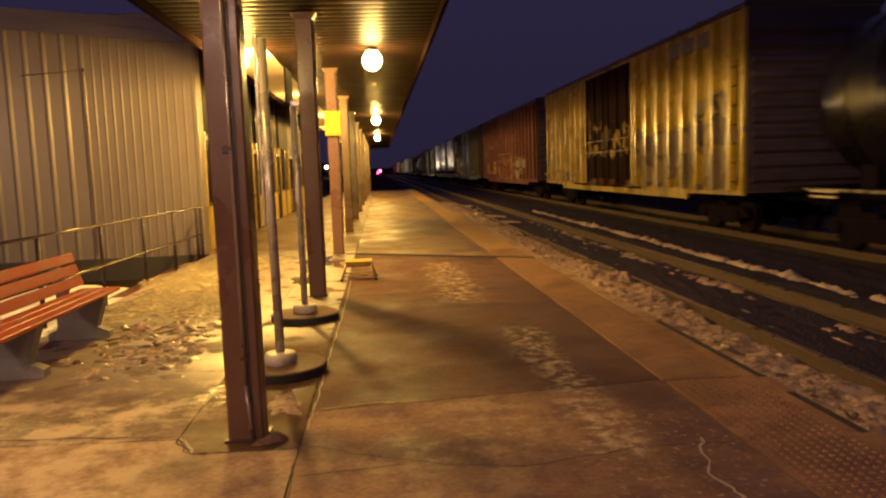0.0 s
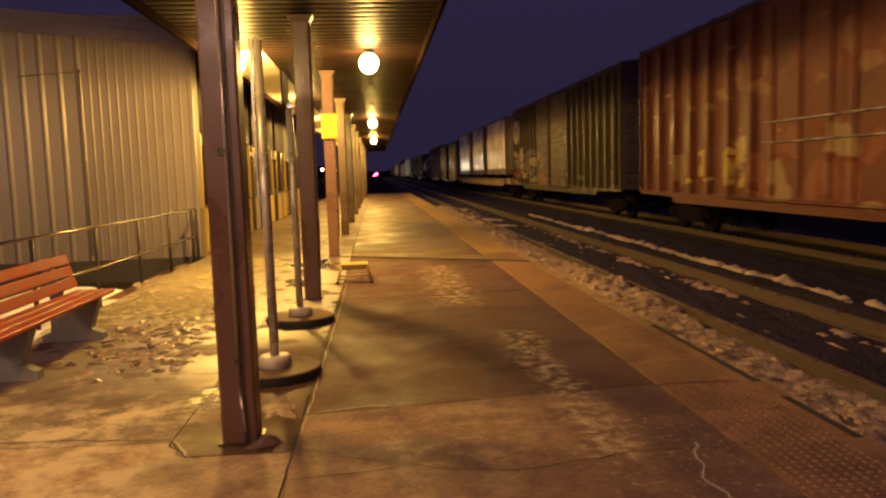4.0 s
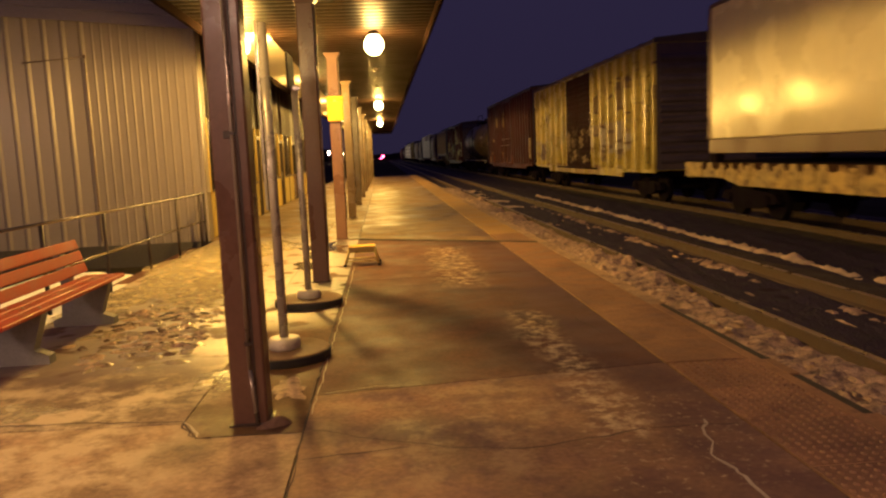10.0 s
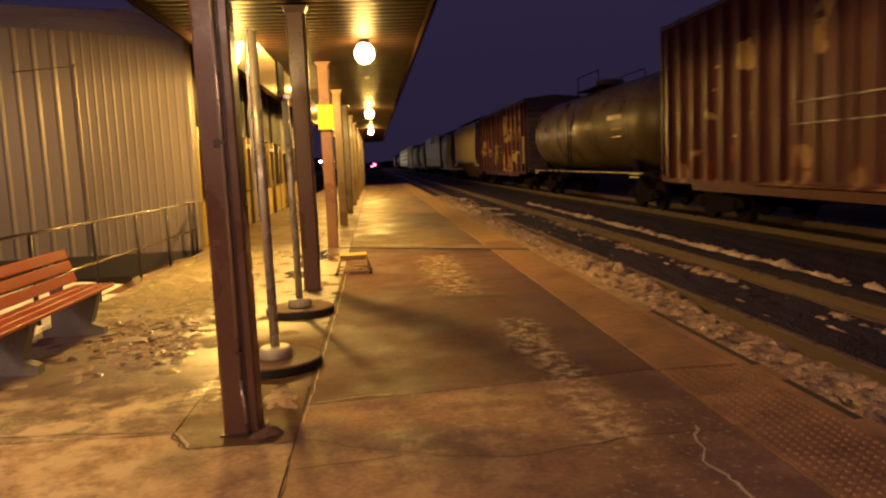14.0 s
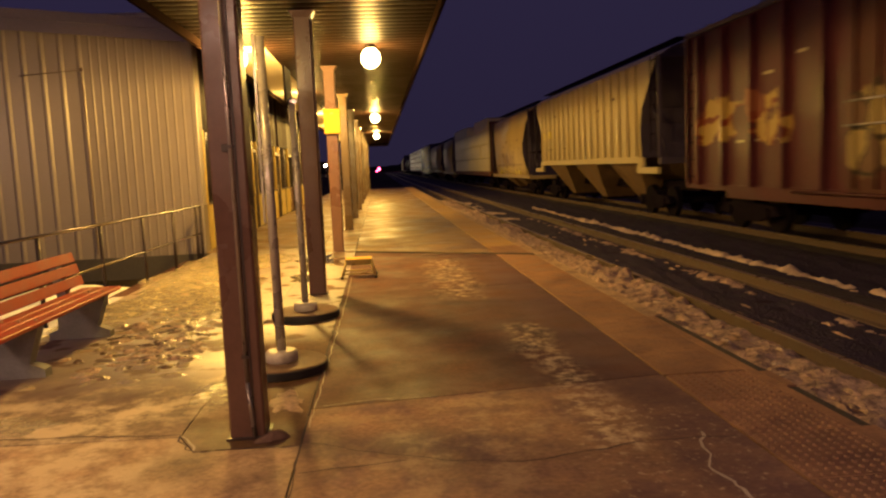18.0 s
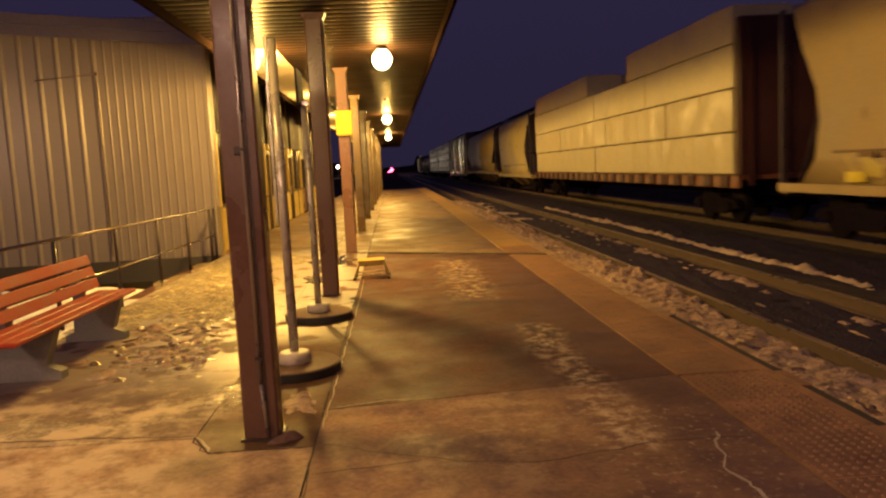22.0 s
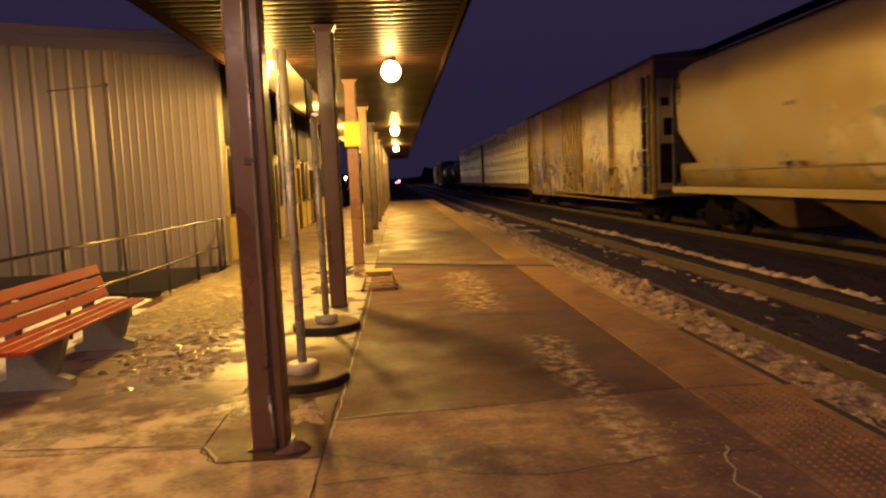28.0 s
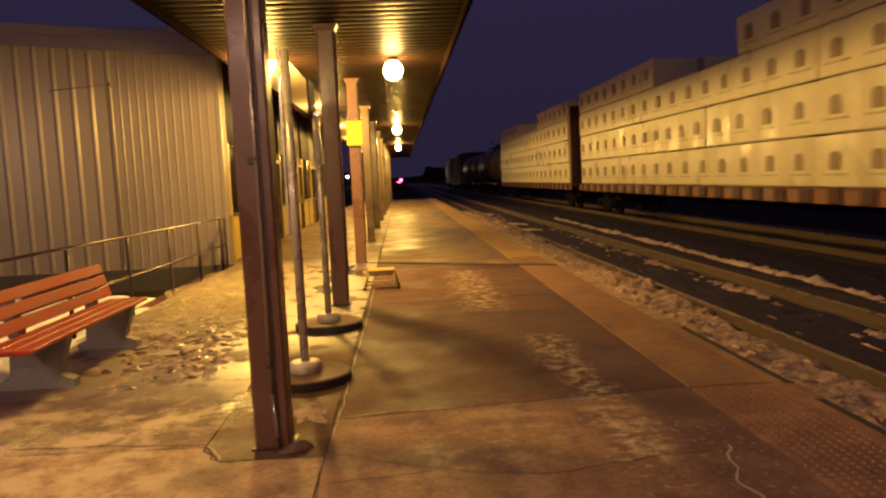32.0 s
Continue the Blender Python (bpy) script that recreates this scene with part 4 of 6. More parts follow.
# ---- canopy ----
CX0, CX1, CZ = -2.53, 0.83, 3.60
CY0, CY1 = -5.0, 62.0
bm = bmesh.new()
k = 0
y = CY0
while y < CY1:
    z0 = CZ
    prof = [(y, z0 + 0.007), (y + 0.05, z0 + 0.002), (y + 0.10, z0), (y + 0.15, z0 + 0.002), (y + 0.20, z0 + 0.007), (y + 0.208, z0 + 0.025), (y + 0.24, z0 + 0.025), (y + 0.248, z0 + 0.007)]
    a, c, b = [[bm.verts.new((xx, u, w)) for u, w in prof] for xx in (CX0, -1.72, CX1)]
    for i in range(7):
        # left strip past y 12.3 takes the white that stands for lamplight
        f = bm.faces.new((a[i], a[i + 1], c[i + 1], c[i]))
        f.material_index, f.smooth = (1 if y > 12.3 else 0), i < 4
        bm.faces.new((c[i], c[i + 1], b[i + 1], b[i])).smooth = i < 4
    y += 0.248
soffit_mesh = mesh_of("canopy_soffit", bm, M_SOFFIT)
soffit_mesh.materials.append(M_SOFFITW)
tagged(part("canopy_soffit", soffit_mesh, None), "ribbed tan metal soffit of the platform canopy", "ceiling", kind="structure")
canopy = thing("canopy_roof", "long flat metal platform canopy roof with brown fascia", "canopy roof", kind="structure")
part("roof_deck", boxed(CX0 - 0.06, CX1 + 0.06, CY0 - 0.05, CY1 + 0.05, CZ + 0.06, CZ + 0.30), M_ROOF, canopy)
part("fascia", boxed(CX1, CX1 + 0.05, CY0, CY1, CZ - 0.13, CZ + 0.34, 0.008), M_FASCIA, canopy)
part("fascia", boxed(CX0 - 0.05, CX0, CY0, CY1, CZ - 0.12, CZ + 0.34, 0.008), M_FASCIA, canopy)
part("fascia", boxed(CX0, CX1, CY0 - 0.05, CY0, CZ - 0.145, CZ + 0.34, 0.008), M_FASCIA, canopy)
part("fascia", boxed(CX0, CX1, CY1, CY1 + 0.05, CZ - 0.145, CZ + 0.34, 0.008), M_FASCIA, canopy)

# canopy posts
POST_X = -0.86
post_ys = [-0.75, 4.55, 9.78, 14.85, 20.2, 25.4, 30.6, 35.8, 41.0, 46.2, 51.4, 56.6, 61.7]


def canopy_post(y, m, front_conduit):
    p = thing("canopy_post", "brown painted square canopy post" + (" with a grey conduit" if front_conduit else ""), "post", pose(POST_X, y, 0), "canopy posts")
    part("shaft", boxed(-0.105, 0.105, -0.10, 0.10, 0.0, CZ, 0.012), m, p)
    bm = bmesh.new()
    prism(bm, [(-0.112, CZ - 0.09), (0.112, CZ - 0.09), (0.16, CZ - 0.002), (-0.16, CZ - 0.002)], "y", -0.11, 0.11)
    part("capital", bm, m, p)
    part("base_plate", boxed(-0.125, 0.125, -0.12, 0.12, 0.0, 0.012), M_TRIM, p)
    if front_conduit:
        bm = bmesh.new()
        rod(bm, (0.022, -0.116, CZ), (0.022, -0.116, 0.35), 0.013, 10)
        rod(bm, (0.022, -0.116, 0.35), (0.045, -0.118, 0.02), 0.013, 10)
        part("conduit", bm, M_CONDUIT, p, "thin grey conduit pipe")
        part("cover_strip", boxed(0.040, 0.052, -0.106, -0.098, 0.02, CZ - 0.17), M_TRIM, p)
        for zz in (0.5, 1.74):
            part("pipe_clip", boxed(0.0, 0.044, -0.131, -0.10, zz, zz + 0.018), M_TRIM, p)
        part("junction_box", boxed(-0.03, 0.012, -0.118, -0.10, 1.72, 1.765, 0.004), M_TRIM, p)
    else:
        bm = bmesh.new()
        rod(bm, (0.112, -0.03, CZ), (0.112, -0.03, 0.4), 0.012, 8)
        part("conduit", bm, M_GALV, p, "thin grey conduit pipe")
    return p


for i, py in enumerate(post_ys):
    # farther posts take the lamplit colour
    canopy_post(py, M_POST if i < 4 else M_POST_PALE, i == 1)
lump = tagged(part("rubble_lump", blob(-0.70, 4.42, 0.11, 0.055, 0.045, 4.4, 0.0, 6, 20, 0.3, 0.5), M_BASEDISC), "broken lump of concrete at the foot of a post", "rubble")

# yellow box on the third post
sb = thing("notice_box", "yellow metal box hung on a canopy post", "box", pose(POST_X + 0.02, 14.85 - 0.10, 2.30))
part("body", boxed(-0.155, 0.155, -0.10, -0.002, 0, 0.46, 0.01), M_YEL, sb)
part("lid", boxed(-0.165, 0.165, -0.112, 0, 0.40, 0.475, 0.01), M_YEL, sb)
part("latch", boxed(-0.03, 0.03, -0.125, -0.112, 0.37, 0.41, 0.004), M_STOOL, sb)


# lamps under the soffit
def soffit_lamp(x, y):
    p = thing("soffit_lamp", "glowing sodium globe lamp under the canopy soffit", "lamp", pose(x, y, CZ), "soffit lamps")
    bm = bmesh.new()
    lathe(bm, [(0.05, -0.055), (0.08, -0.055), (0.085, -0.045), (0.08, -0.03), (0.09, 0.0)], 24)
    part("lamp_base", bm, M_TRIM, p)
    bm = bmesh.new()
    lathe(bm, [(0.02, -0.375), (0.07, -0.36), (0.12, -0.32), (0.152, -0.26), (0.16, -0.205), (0.145, -0.14), (0.11, -0.085), (0.08, -0.056)], 24)
    g = part("globe", bm, M_LAMP, p, "glowing glass globe")
    g.visible_shadow = False


for lx, ly in RIGHT_LAMPS + LEFT_LAMPS:
    soffit_lamp(lx, ly)
# small unlit ceiling fittings between the lamps
for ly in (17.5, 21.5):
    p = thing("ceiling_fitting", "small grey fitting under the soffit", "ceiling fitting", pose(-0.03, ly, CZ))
    bm = bmesh.new()
    lathe(bm, [(0.03, -0.05), (0.05, -0.04), (0.05, -0.01), (0.06, 0.0)], 14)
    part("fitting_body", bm, M_GALV, p)

# ---- station building ----
WY, WX = 15.8, -3.68


def cladding(width, pitch, height, depth=0.045):
    bm = bmesh.new()
    n = round(width / pitch)
    prof = []
    for i in range(n):
        x = i * pitch
        prof += [(x, 0), (x + pitch * 0.66, 0), (x + pitch * 0.78, -depth), (x + pitch * 0.88, -depth)]
    prof.append((width, 0))
    a = [bm.verts.new((u, w, 0)) for u, w in prof]
    b = [bm.verts.new((u, w, height)) for u, w in prof]
    for i in range(len(prof) - 1):
        bm.faces.new((a[i], a[i + 1], b[i + 1], b[i]))
    c = [bm.verts.new((0, 0.03, 0)), bm.verts.new((width, 0.03, 0)), bm.verts.new((0, 0.03, height)), bm.verts.new((width, 0.03, height))]
    bm.faces.new((c[1], c[0], c[2], c[3]))
    return bm


front = thing("wall_front", "pale corrugated metal wall of the station building", "wall", kind="structure")
part("wall_core", boxed(-16, WX, WY + 0.04, WY + 0.3, -0.5, 4.6), M_PLINTH, front)
cl_wide = mesh_of("cladding_panel", cladding(1.08, 0.36, 4.9, 0.028), M_WALL)
cl_fine = mesh_of("cladding_panel", cladding(0.7, 0.175, 4.9, 0.016), M_WALL)
for k in range(3):
    part("cladding_panel", cl_fine, None, front, at=pose(WX - 0.7 * (k + 1), WY, 0.0))
for k in range(9):
    part("cladding_panel", cl_wide, None, front, at=pose(WX - 2.1 - 1.08 * (k + 1), WY, 0.0))
part("corner_trim", boxed(WX - 0.01, WX + 0.05, WY - 0.05, WY + 0.05, 0.0, 4.4, 0.006), M_WALL, front)
part("plinth", boxed(-16, WX + 0.03, WY - 0.06, WY + 0.04, -0.5, 0.0), M_PLINTH, front)
pipe = thing("conduit_pipe", "thin conduit pipe running down the corrugated wall", "pipe", pose(-5.79, WY, 0))
bm = bmesh.new()
rod(bm, (0, -0.08, 0.1), (0, -0.08, 3.80), 0.011, 8)
part("pipe_run", bm, M_PIPEBROWN, pipe)
bm = bmesh.new()
rod(bm, (-1.2, -0.08, 3.72), (-0.05, -0.08, 3.80), 0.011, 8)
part("pipe_arm", bm, M_PIPEBROWN, pipe)
part("elbow_box", boxed(-0.03, 0.03, -0.10, -0.06, 3.77, 3.84), M_PIPEBROWN, pipe)

side = thing("wall_side", "corrugated metal station wall along the platform", "wall", kind="structure")
openings = [(18.4, 20.6), (22.4, 23.1), (27.2, 28.3), (31.0, 33.2)]
edges = [WY, 16.3, 16.3] + [e for o in openings for e in o] + [38.0]
for a, b in zip(edges[::2], edges[1::2]):
    bm = bmesh.new()
    box(bm, WX - 0.26, WX - 0.04, a + (0.3 if a == WY else 0), b, -0.3, 4.5)
    part("wall_core", bm, M_PLINTH, side)
    n = max(1, int((b - a) / 0.9))
    wdt = (b - a) / n
    if a < 16:
        me = mesh_of("cladding_panel", cladding(wdt, wdt / 5, 3.5, 0.03), M_WALL)
        for k in range(n):
            part("cladding_panel", me, None, side, at=pose(WX, a + k * wdt, 1.0, 0, 0, 90))
        part("dado", boxed(WX - 0.04, WX + 0.025, a, b, 0.0, 1.0, 0.006), M_WALL, side)
        continue
    n = max(1, round((b - a) / 1.1))
    wdt = (b - a) / n
    part("header", boxed(WX - 0.04, WX + 0.03, a, b, 2.55, 4.5, 0.006), M_HEADER, side)
    for k in range(n):
        y0, y1 = a + k * wdt, a + (k + 1) * wdt
        part("dado", boxed(WX - 0.04, WX + 0.025, y0 + 0.06, y1 - 0.06, 0.02, 0.98, 0.006), M_DADO, side, "yellow panel below a window")
        part("window_pane", boxed(WX - 0.035, WX - 0.015, y0 + 0.05, y1 - 0.05, 1.03, 2.56), M_GLASSDARK, side, "dark window glass")
        part("window_sill", boxed(WX - 0.04, WX + 0.05, y0 + 0.05, y1 - 0.05, 0.98, 1.03, 0.005), M_TRIM, side)
        part("mullion", boxed(WX - 0.04, WX + 0.04, y0 - 0.05, y0 + 0.05, 0.0, 2.56, 0.006), M_SIDEWALL if k == 0 else M_TRIM, side)
    part("mullion", boxed(WX - 0.04, WX + 0.04, b - 0.05, b + 0.05, 0.0, 2.56, 0.006), M_SIDEWALL, side)
for a, b in openings:
    part("wall_core", boxed(WX - 0.26, WX - 0.04, a, b, 2.35, 4.5), M_PLINTH, side)
for i, (a, b) in enumerate(openings):
    w = thing("door_%d" % (i + 1), "dark framed glazed station door", "door", pose(WX - 0.1, (a + b) / 2, 0), kind="structure")
    h = (b - a) / 2
    bm = bmesh.new()
    box(bm, -0.06, 0.13, -h, -h + 0.09, 0, 2.34)
    box(bm, -0.06, 0.13, h - 0.09, h, 0, 2.34)
    box(bm, -0.06, 0.13, -h + 0.09, h - 0.09, 2.24, 2.34)
    part("door_frame", bm, M_TRIM, w)
    part("door_leaf", boxed(-0.03, 0.02, -h + 0.09, h - 0.09, 0.02, 1.0), M_POST, w)
    part("pane", boxed(-0.015, 0.005, -h + 0.09, h - 0.09, 1.0, 2.24), M_GLASSDARK, w)
    bm = bmesh.new()
    rod(bm, (0.06, h - 0.2, 0.9), (0.06, h - 0.2, 1.2), 0.012, 8)
    part("door_handle", bm, M_GALV, w)

back = thing("wall_back", "plain end wall of the station building", "wall", kind="structure")
part("wall_core", boxed(-16, WX - 0.04, 37.75, 38.0, -0.5, 4.3), M_PLINTH, back)
roof = thing("station_roof", "dark low pitched metal roof of the station building", "roof", kind="structure")
bm = bmesh.new()
prism(bm, [(-16, 5.55), (-3.0, 4.32), (-3.0, 4.50), (-16, 5.75)], "y", WY - 0.9, 38.8)
part("roof_sheet", bm, M_STROOF, roof)
bm = bmesh.new()
prism(bm, [(-16, 5.33), (-3.05, 4.10), (-3.05, 4.315), (-16, 5.545)], "y", WY - 0.9, WY - 0.86)
part("barge_board", bm, M_STROOF, roof)
bm = bmesh.new()
box(bm, -3.05, -3.0, WY - 0.86, 38.8, 4.06, 4.31)
part("eave_board", bm, M_TRIM, roof)

# handrail
hr = thing("handrail", "dark steel handrail with bright worn top rail", "railing", pose(-3.87, 6.2, 0, 0, 0, -1.4))
for zz, nm in ((1.0, "top_rail"), (0.45, "mid_rail")):
    bm = bmesh.new()
    rod(bm, (0, 0, zz), (0, 9.32, zz), 0.019, 12)
    part(nm, bm, M_RAILING, hr)
for yy in (0.7, 2.41, 4.17, 5.85, 7.43, 8.94, 9.3):
    bm = bmesh.new()
    rod(bm, (0, yy, -0.13), (0, yy, 0.985), 0.027, 8)
    part("rail_post", bm, M_RAILPOST, hr)

# bench
bench = thing("bench", "red slatted wooden bench on two concrete supports", "bench", pose(-2.95, 0, 0))
B0, B1 = 5.55, 8.15
for k in range(3):
    part("seat_slat", boxed(-0.245 + k * 0.137, -0.118 + k * 0.137, B0, B1, 0.43, 0.468, 0.008), M_RED, bench)
for k in range(3):
    part("back_slat", boxed(-0.02, 0.02, B0, B1, -0.053, 0.053, 0.008), M_RED, bench, at=pose(-0.25 - k * 0.036, 0, 0.555 + k * 0.121, 0, -17, 0))
for yy in (6.30, 7.80):
    bm = bmesh.new()
    prism(bm, [(-0.45, 0), (0.15, 0), (0.15, 0.07), (0.03, 0.12), (0.13, 0.43), (-0.26, 0.43), (-0.25, 0.5), (-0.345, 0.83), (-0.41, 0.82), (-0.34, 0.45), (-0.36, 0.1), (-0.45, 0.07)], "y", yy - 0.06, yy + 0.06)
    part("concrete_support", bm, M_BENCHC, bench)
    for xx in (-0.18, -0.045, 0.09):
        bm = bmesh.new()
        rod(bm, (xx, yy, 0.46), (xx, yy, 0.474), 0.012, 8)
        part("bolt_head", bm, M_GALV, bench)


# sign poles standing in round bases
def pole_stand(x, y, top, sign):
    p = thing("sign_pole", "galvanised pole in round concrete base" + (" with sign panel" if sign else ""), "pole", pose(x, y, 0))
    bm = bmesh.new()
    lathe(bm, [(0.345, 0.0), (0.36, 0.01), (0.36, 0.072), (0.35, 0.08)], 40, (0.0, 0, 0), False)
    part("base_disc", bm, M_BASEDISC, p)
    # black band paints in the unlit side of the disc
    bm = bmesh.new()
    rings = [(0.362, 0.004), (0.368, 0.01), (0.368, 0.066), (0.362, 0.072)]
    lathe(bm, rings, 40, (0, 0, 0), False)
    part("rubber_band", bm, M_RUBBER_SHADE, p)
    bm = bmesh.new()
    lathe(bm, [(0.124, 0.08), (0.130, 0.086), (0.128, 0.145), (0.118, 0.165), (0.10, 0.170)], 28, (0, 0, 0), True)
    part("collar", bm, M_COLLAR, p)
    bm = bmesh.new()
    rod(bm, (0, 0, 0.15), (-0.01, 0, top), 0.037, 16)
    part("pole_shaft", bm, M_GALV, p)
    if sign:
        part("sign_panel", boxed(-0.055, -0.035, -0.28, 0.28, top - 0.06, top + 0.32, 0.004), M_HEADER, p, "dark sign panel")
        part("sign_bracket", boxed(-0.05, 0.045, -0.04, 0.04, top - 0.05, top - 0.01), M_GALV, p)
    else:
        part("sign_channel", boxed(-0.068, -0.05, -0.02, 0.02, 1.2, top + 0.02), M_GALV, p)
    return p


pole_stand(-0.85, 6.0, 2.64, False)
pole_stand(-0.87, 8.2, 2.37, True)

# step box
st = thing("step_box", "yellow metal step box standing on the platform", "step box", pose(-0.36, 11.15, 0))
part("tread", boxed(-0.20, 0.20, -0.15, 0.15, 0.25, 0.275, 0.006), M_STOOL, st)
bm = bmesh.new()
box(bm, -0.19, 0.19, -0.14, 0.14, 0.276, 0.282)
part("grip_mat", bm, M_YEL, st)
for sx in (-1, 1):
    for sy in (-1, 1):
        bm = bmesh.new()
        rod(bm, (sx * 0.18, sy * 0.13, 0.25), (sx * 0.25, sy * 0.19, 0.012), 0.016, 8)
        leg = part("leg", bm, M_STOOL, st)
        bm = bmesh.new()
        rod(bm, (sx * 0.25, sy * 0.19, 0.0), (sx * 0.25, sy * 0.19, 0.03), 0.024, 8)
        part("rubber_foot", bm, M_RUBBER_SHADE, leg)
for sy in (-1, 1):
    bm = bmesh.new()
    rod(bm, (-0.235, sy * 0.175, 0.07), (0.235, sy * 0.175, 0.07), 0.011, 6)
    part("stretcher", bm, M_STOOL, st)
    bm = bmesh.new()
    prism(bm, [(-0.19, 0.25), (0.19, 0.25), (0.205, 0.195), (-0.205, 0.195)], "y", sy * 0.142 - 0.004, sy * 0.142 + 0.004)
    part("apron", bm, M_STOOL, st)

# ---- distance ----
bm = bmesh.new()
prev = None
for i in range(321):
    x = -420 + i * 2.8
    h = 9 + 7 * noise.noise((x * 0.012, 1, 0)) + 3.5 * noise.noise((x * 0.07, 2, 0)) + 1.6 * noise.noise((x * 0.4, 5, 0))
    if -14 < x < 22:
        h *= 0.45
    pair = [bm.verts.new((x, 640 + 40 * noise.noise((x * 0.02, 7, 0)), -0.5)), bm.verts.new((x, 640 + 40 * noise.noise((x * 0.02, 7, 0)), h))]
    if prev:
        bm.faces.new((prev[0], pair[0], pair[1], prev[1]))
    prev = pair
tagged(part("backdrop_woods", bm, M_TREE), "dark line of distant woods at night", "woods", kind="stuff")


def street_lamp(x, y, z, m, rad, label):
    p = thing("street_lamp", label, "street lamp", pose(x, y, -0.46))
    bm = bmesh.new()
    rod(bm, (0, 0, 0), (0, 0, z + 0.46), 0.12, 8, 0.07)
    part("pole_shaft", bm, M_TRIM, p)
    bm = bmesh.new()
    lathe(bm, [(rad * 0.3, -rad), (rad * 0.9, -rad * 0.5), (rad, 0), (rad * 0.8, rad * 0.6), (rad * 0.2, rad)], 12, (0, 0, z + 0.46))
    part("lantern", bm, m, p, "glowing lantern")


# bodies for the added lamps that stand out of view
for yl in UNSEEN_LAMPS:
    street_lamp(yl[0], yl[1], yl[2] + 0.4, M_LAMP, 0.18, "unseen lamp on a pole, added to light the station's left")
street_lamp(-24.2, 300, 6.6, M_FARLAMP, 0.26, "far street lamp glowing white beyond the station")
street_lamp(-20.95, 300, 4.0, M_FARLAMP, 0.32, "far street lamp glowing white beyond the station")
street_lamp(-15.45, 300, 3.5, M_FARLAMP, 0.28, "far street lamp glowing white beyond the station")
sg = thing("signal_mast", "distant red railway signal glowing at night", "signal", pose(0.45, 470, -0.46))
bm = bmesh.new()
rod(bm, (0, 0.3, 0), (0, 0.3, 3.0), 0.1, 8)
part("mast", bm, M_TRIM, sg)
part("signal_head", boxed(-0.5, 0.5, 0, 0.25, 1.3, 3.2, 0.03), M_TRIM, sg)
bm = bmesh.new()
rod(bm, (0, -0.25, 2.3), (0, 0.0, 2.3), 0.6, 14)
part("signal_lens", bm, M_REDLAMP, sg, "glowing red lens")
bm = bmesh.new()
rod(bm, (-1.6, -0.25, 1.2), (-1.6, 0.3, 1.2), 0.4, 14)
part("signal_lens", bm, M_REDLAMP, sg, "glowing red lens")
bm = bmesh.new()
rod(bm, (-1.6, 0.2, 0), (-1.6, 0.2, 1.0), 0.08, 8)
rod(bm, (-1.6, 0.2, 0.9), (0, 0.3, 0.9), 0.06, 8)
part("side_arm", bm, M_TRIM, sg)

# ---- the freight train ----
TRACK_X = 9.5
riders = []


def travelled(t):
    """Metres that the train has gone at t seconds."""
    u = t / 32
    return t * (8.690 - 0.2045 * u + 1.0173 * u ** 2 - 0.1714 * u ** 3 - 0.3211 * u ** 4)


def ride(ob, s, dx=0.0, dz=0.0):
    riders.append((ob, s, dx, dz))
    return ob


bm = bmesh.new()
for sx in (-1, 1):
    x0 = sx * 0.98
    prism(bm, [(-1.35, 0.42), (-1.15, 0.62), (-0.4, 0.66), (0.4, 0.66), (1.15, 0.62), (1.35, 0.42), (1.0, 0.36), (0.45, 0.24), (-0.45, 0.24), (-1.0, 0.36)], "x", x0 - 0.07, x0 + 0.07)
    for k in (-0.15, 0, 0.15):
        rod(bm, (x0 + sx * 0.02, k, 0.28), (x0 + sx * 0.02, k, 0.58), 0.06, 8)
    for k in (-0.88, 0.88):
        rod(bm, (x0 + sx * 0.05, k, 0.46), (x0 + sx * 0.13, k, 0.46), 0.11, 10)
box(bm, -1.0, 1.0, -0.2, 0.2, 0.45, 0.75)
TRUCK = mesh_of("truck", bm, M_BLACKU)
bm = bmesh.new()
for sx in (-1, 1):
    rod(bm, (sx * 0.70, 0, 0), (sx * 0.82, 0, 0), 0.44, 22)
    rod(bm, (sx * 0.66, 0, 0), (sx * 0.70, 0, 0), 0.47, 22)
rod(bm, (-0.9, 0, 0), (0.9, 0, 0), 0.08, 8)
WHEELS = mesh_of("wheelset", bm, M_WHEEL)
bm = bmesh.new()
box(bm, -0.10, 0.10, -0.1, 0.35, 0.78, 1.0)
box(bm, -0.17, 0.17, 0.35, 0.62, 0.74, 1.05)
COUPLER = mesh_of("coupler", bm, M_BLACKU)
bm = bmesh.new()
for z in range(7):
    rod(bm, (0, -0.22, z * 0.42), (0, 0.22, z * 0.42), 0.014, 6)
for yy in (-0.22, 0.22):
    rod(bm, (0, yy, -0.1), (0, yy, 2.65), 0.016, 6)
LADDER = mesh_of("ladder", bm, M_BLACKU)


def running_gear(car, half, inset=2.2):
    for sy in (-1, 1):
        tk = part("truck", TRUCK, None, car, at=pose(0, sy * (half - inset), 0))
        for k in (-0.88, 0.88):
            part("wheelset", WHEELS, None, tk, at=pose(0, k, 0.46))
        part("coupler", COUPLER, None, car, at=pose(0, sy * (half - 0.05), 0, 0, 0, 0 if sy > 0 else 180))
        part("brake_hose", boxed(0.3, 0.36, sy * half - 0.05, sy * half + 0.05, 0.55, 0.9), M_BLACKU, car)


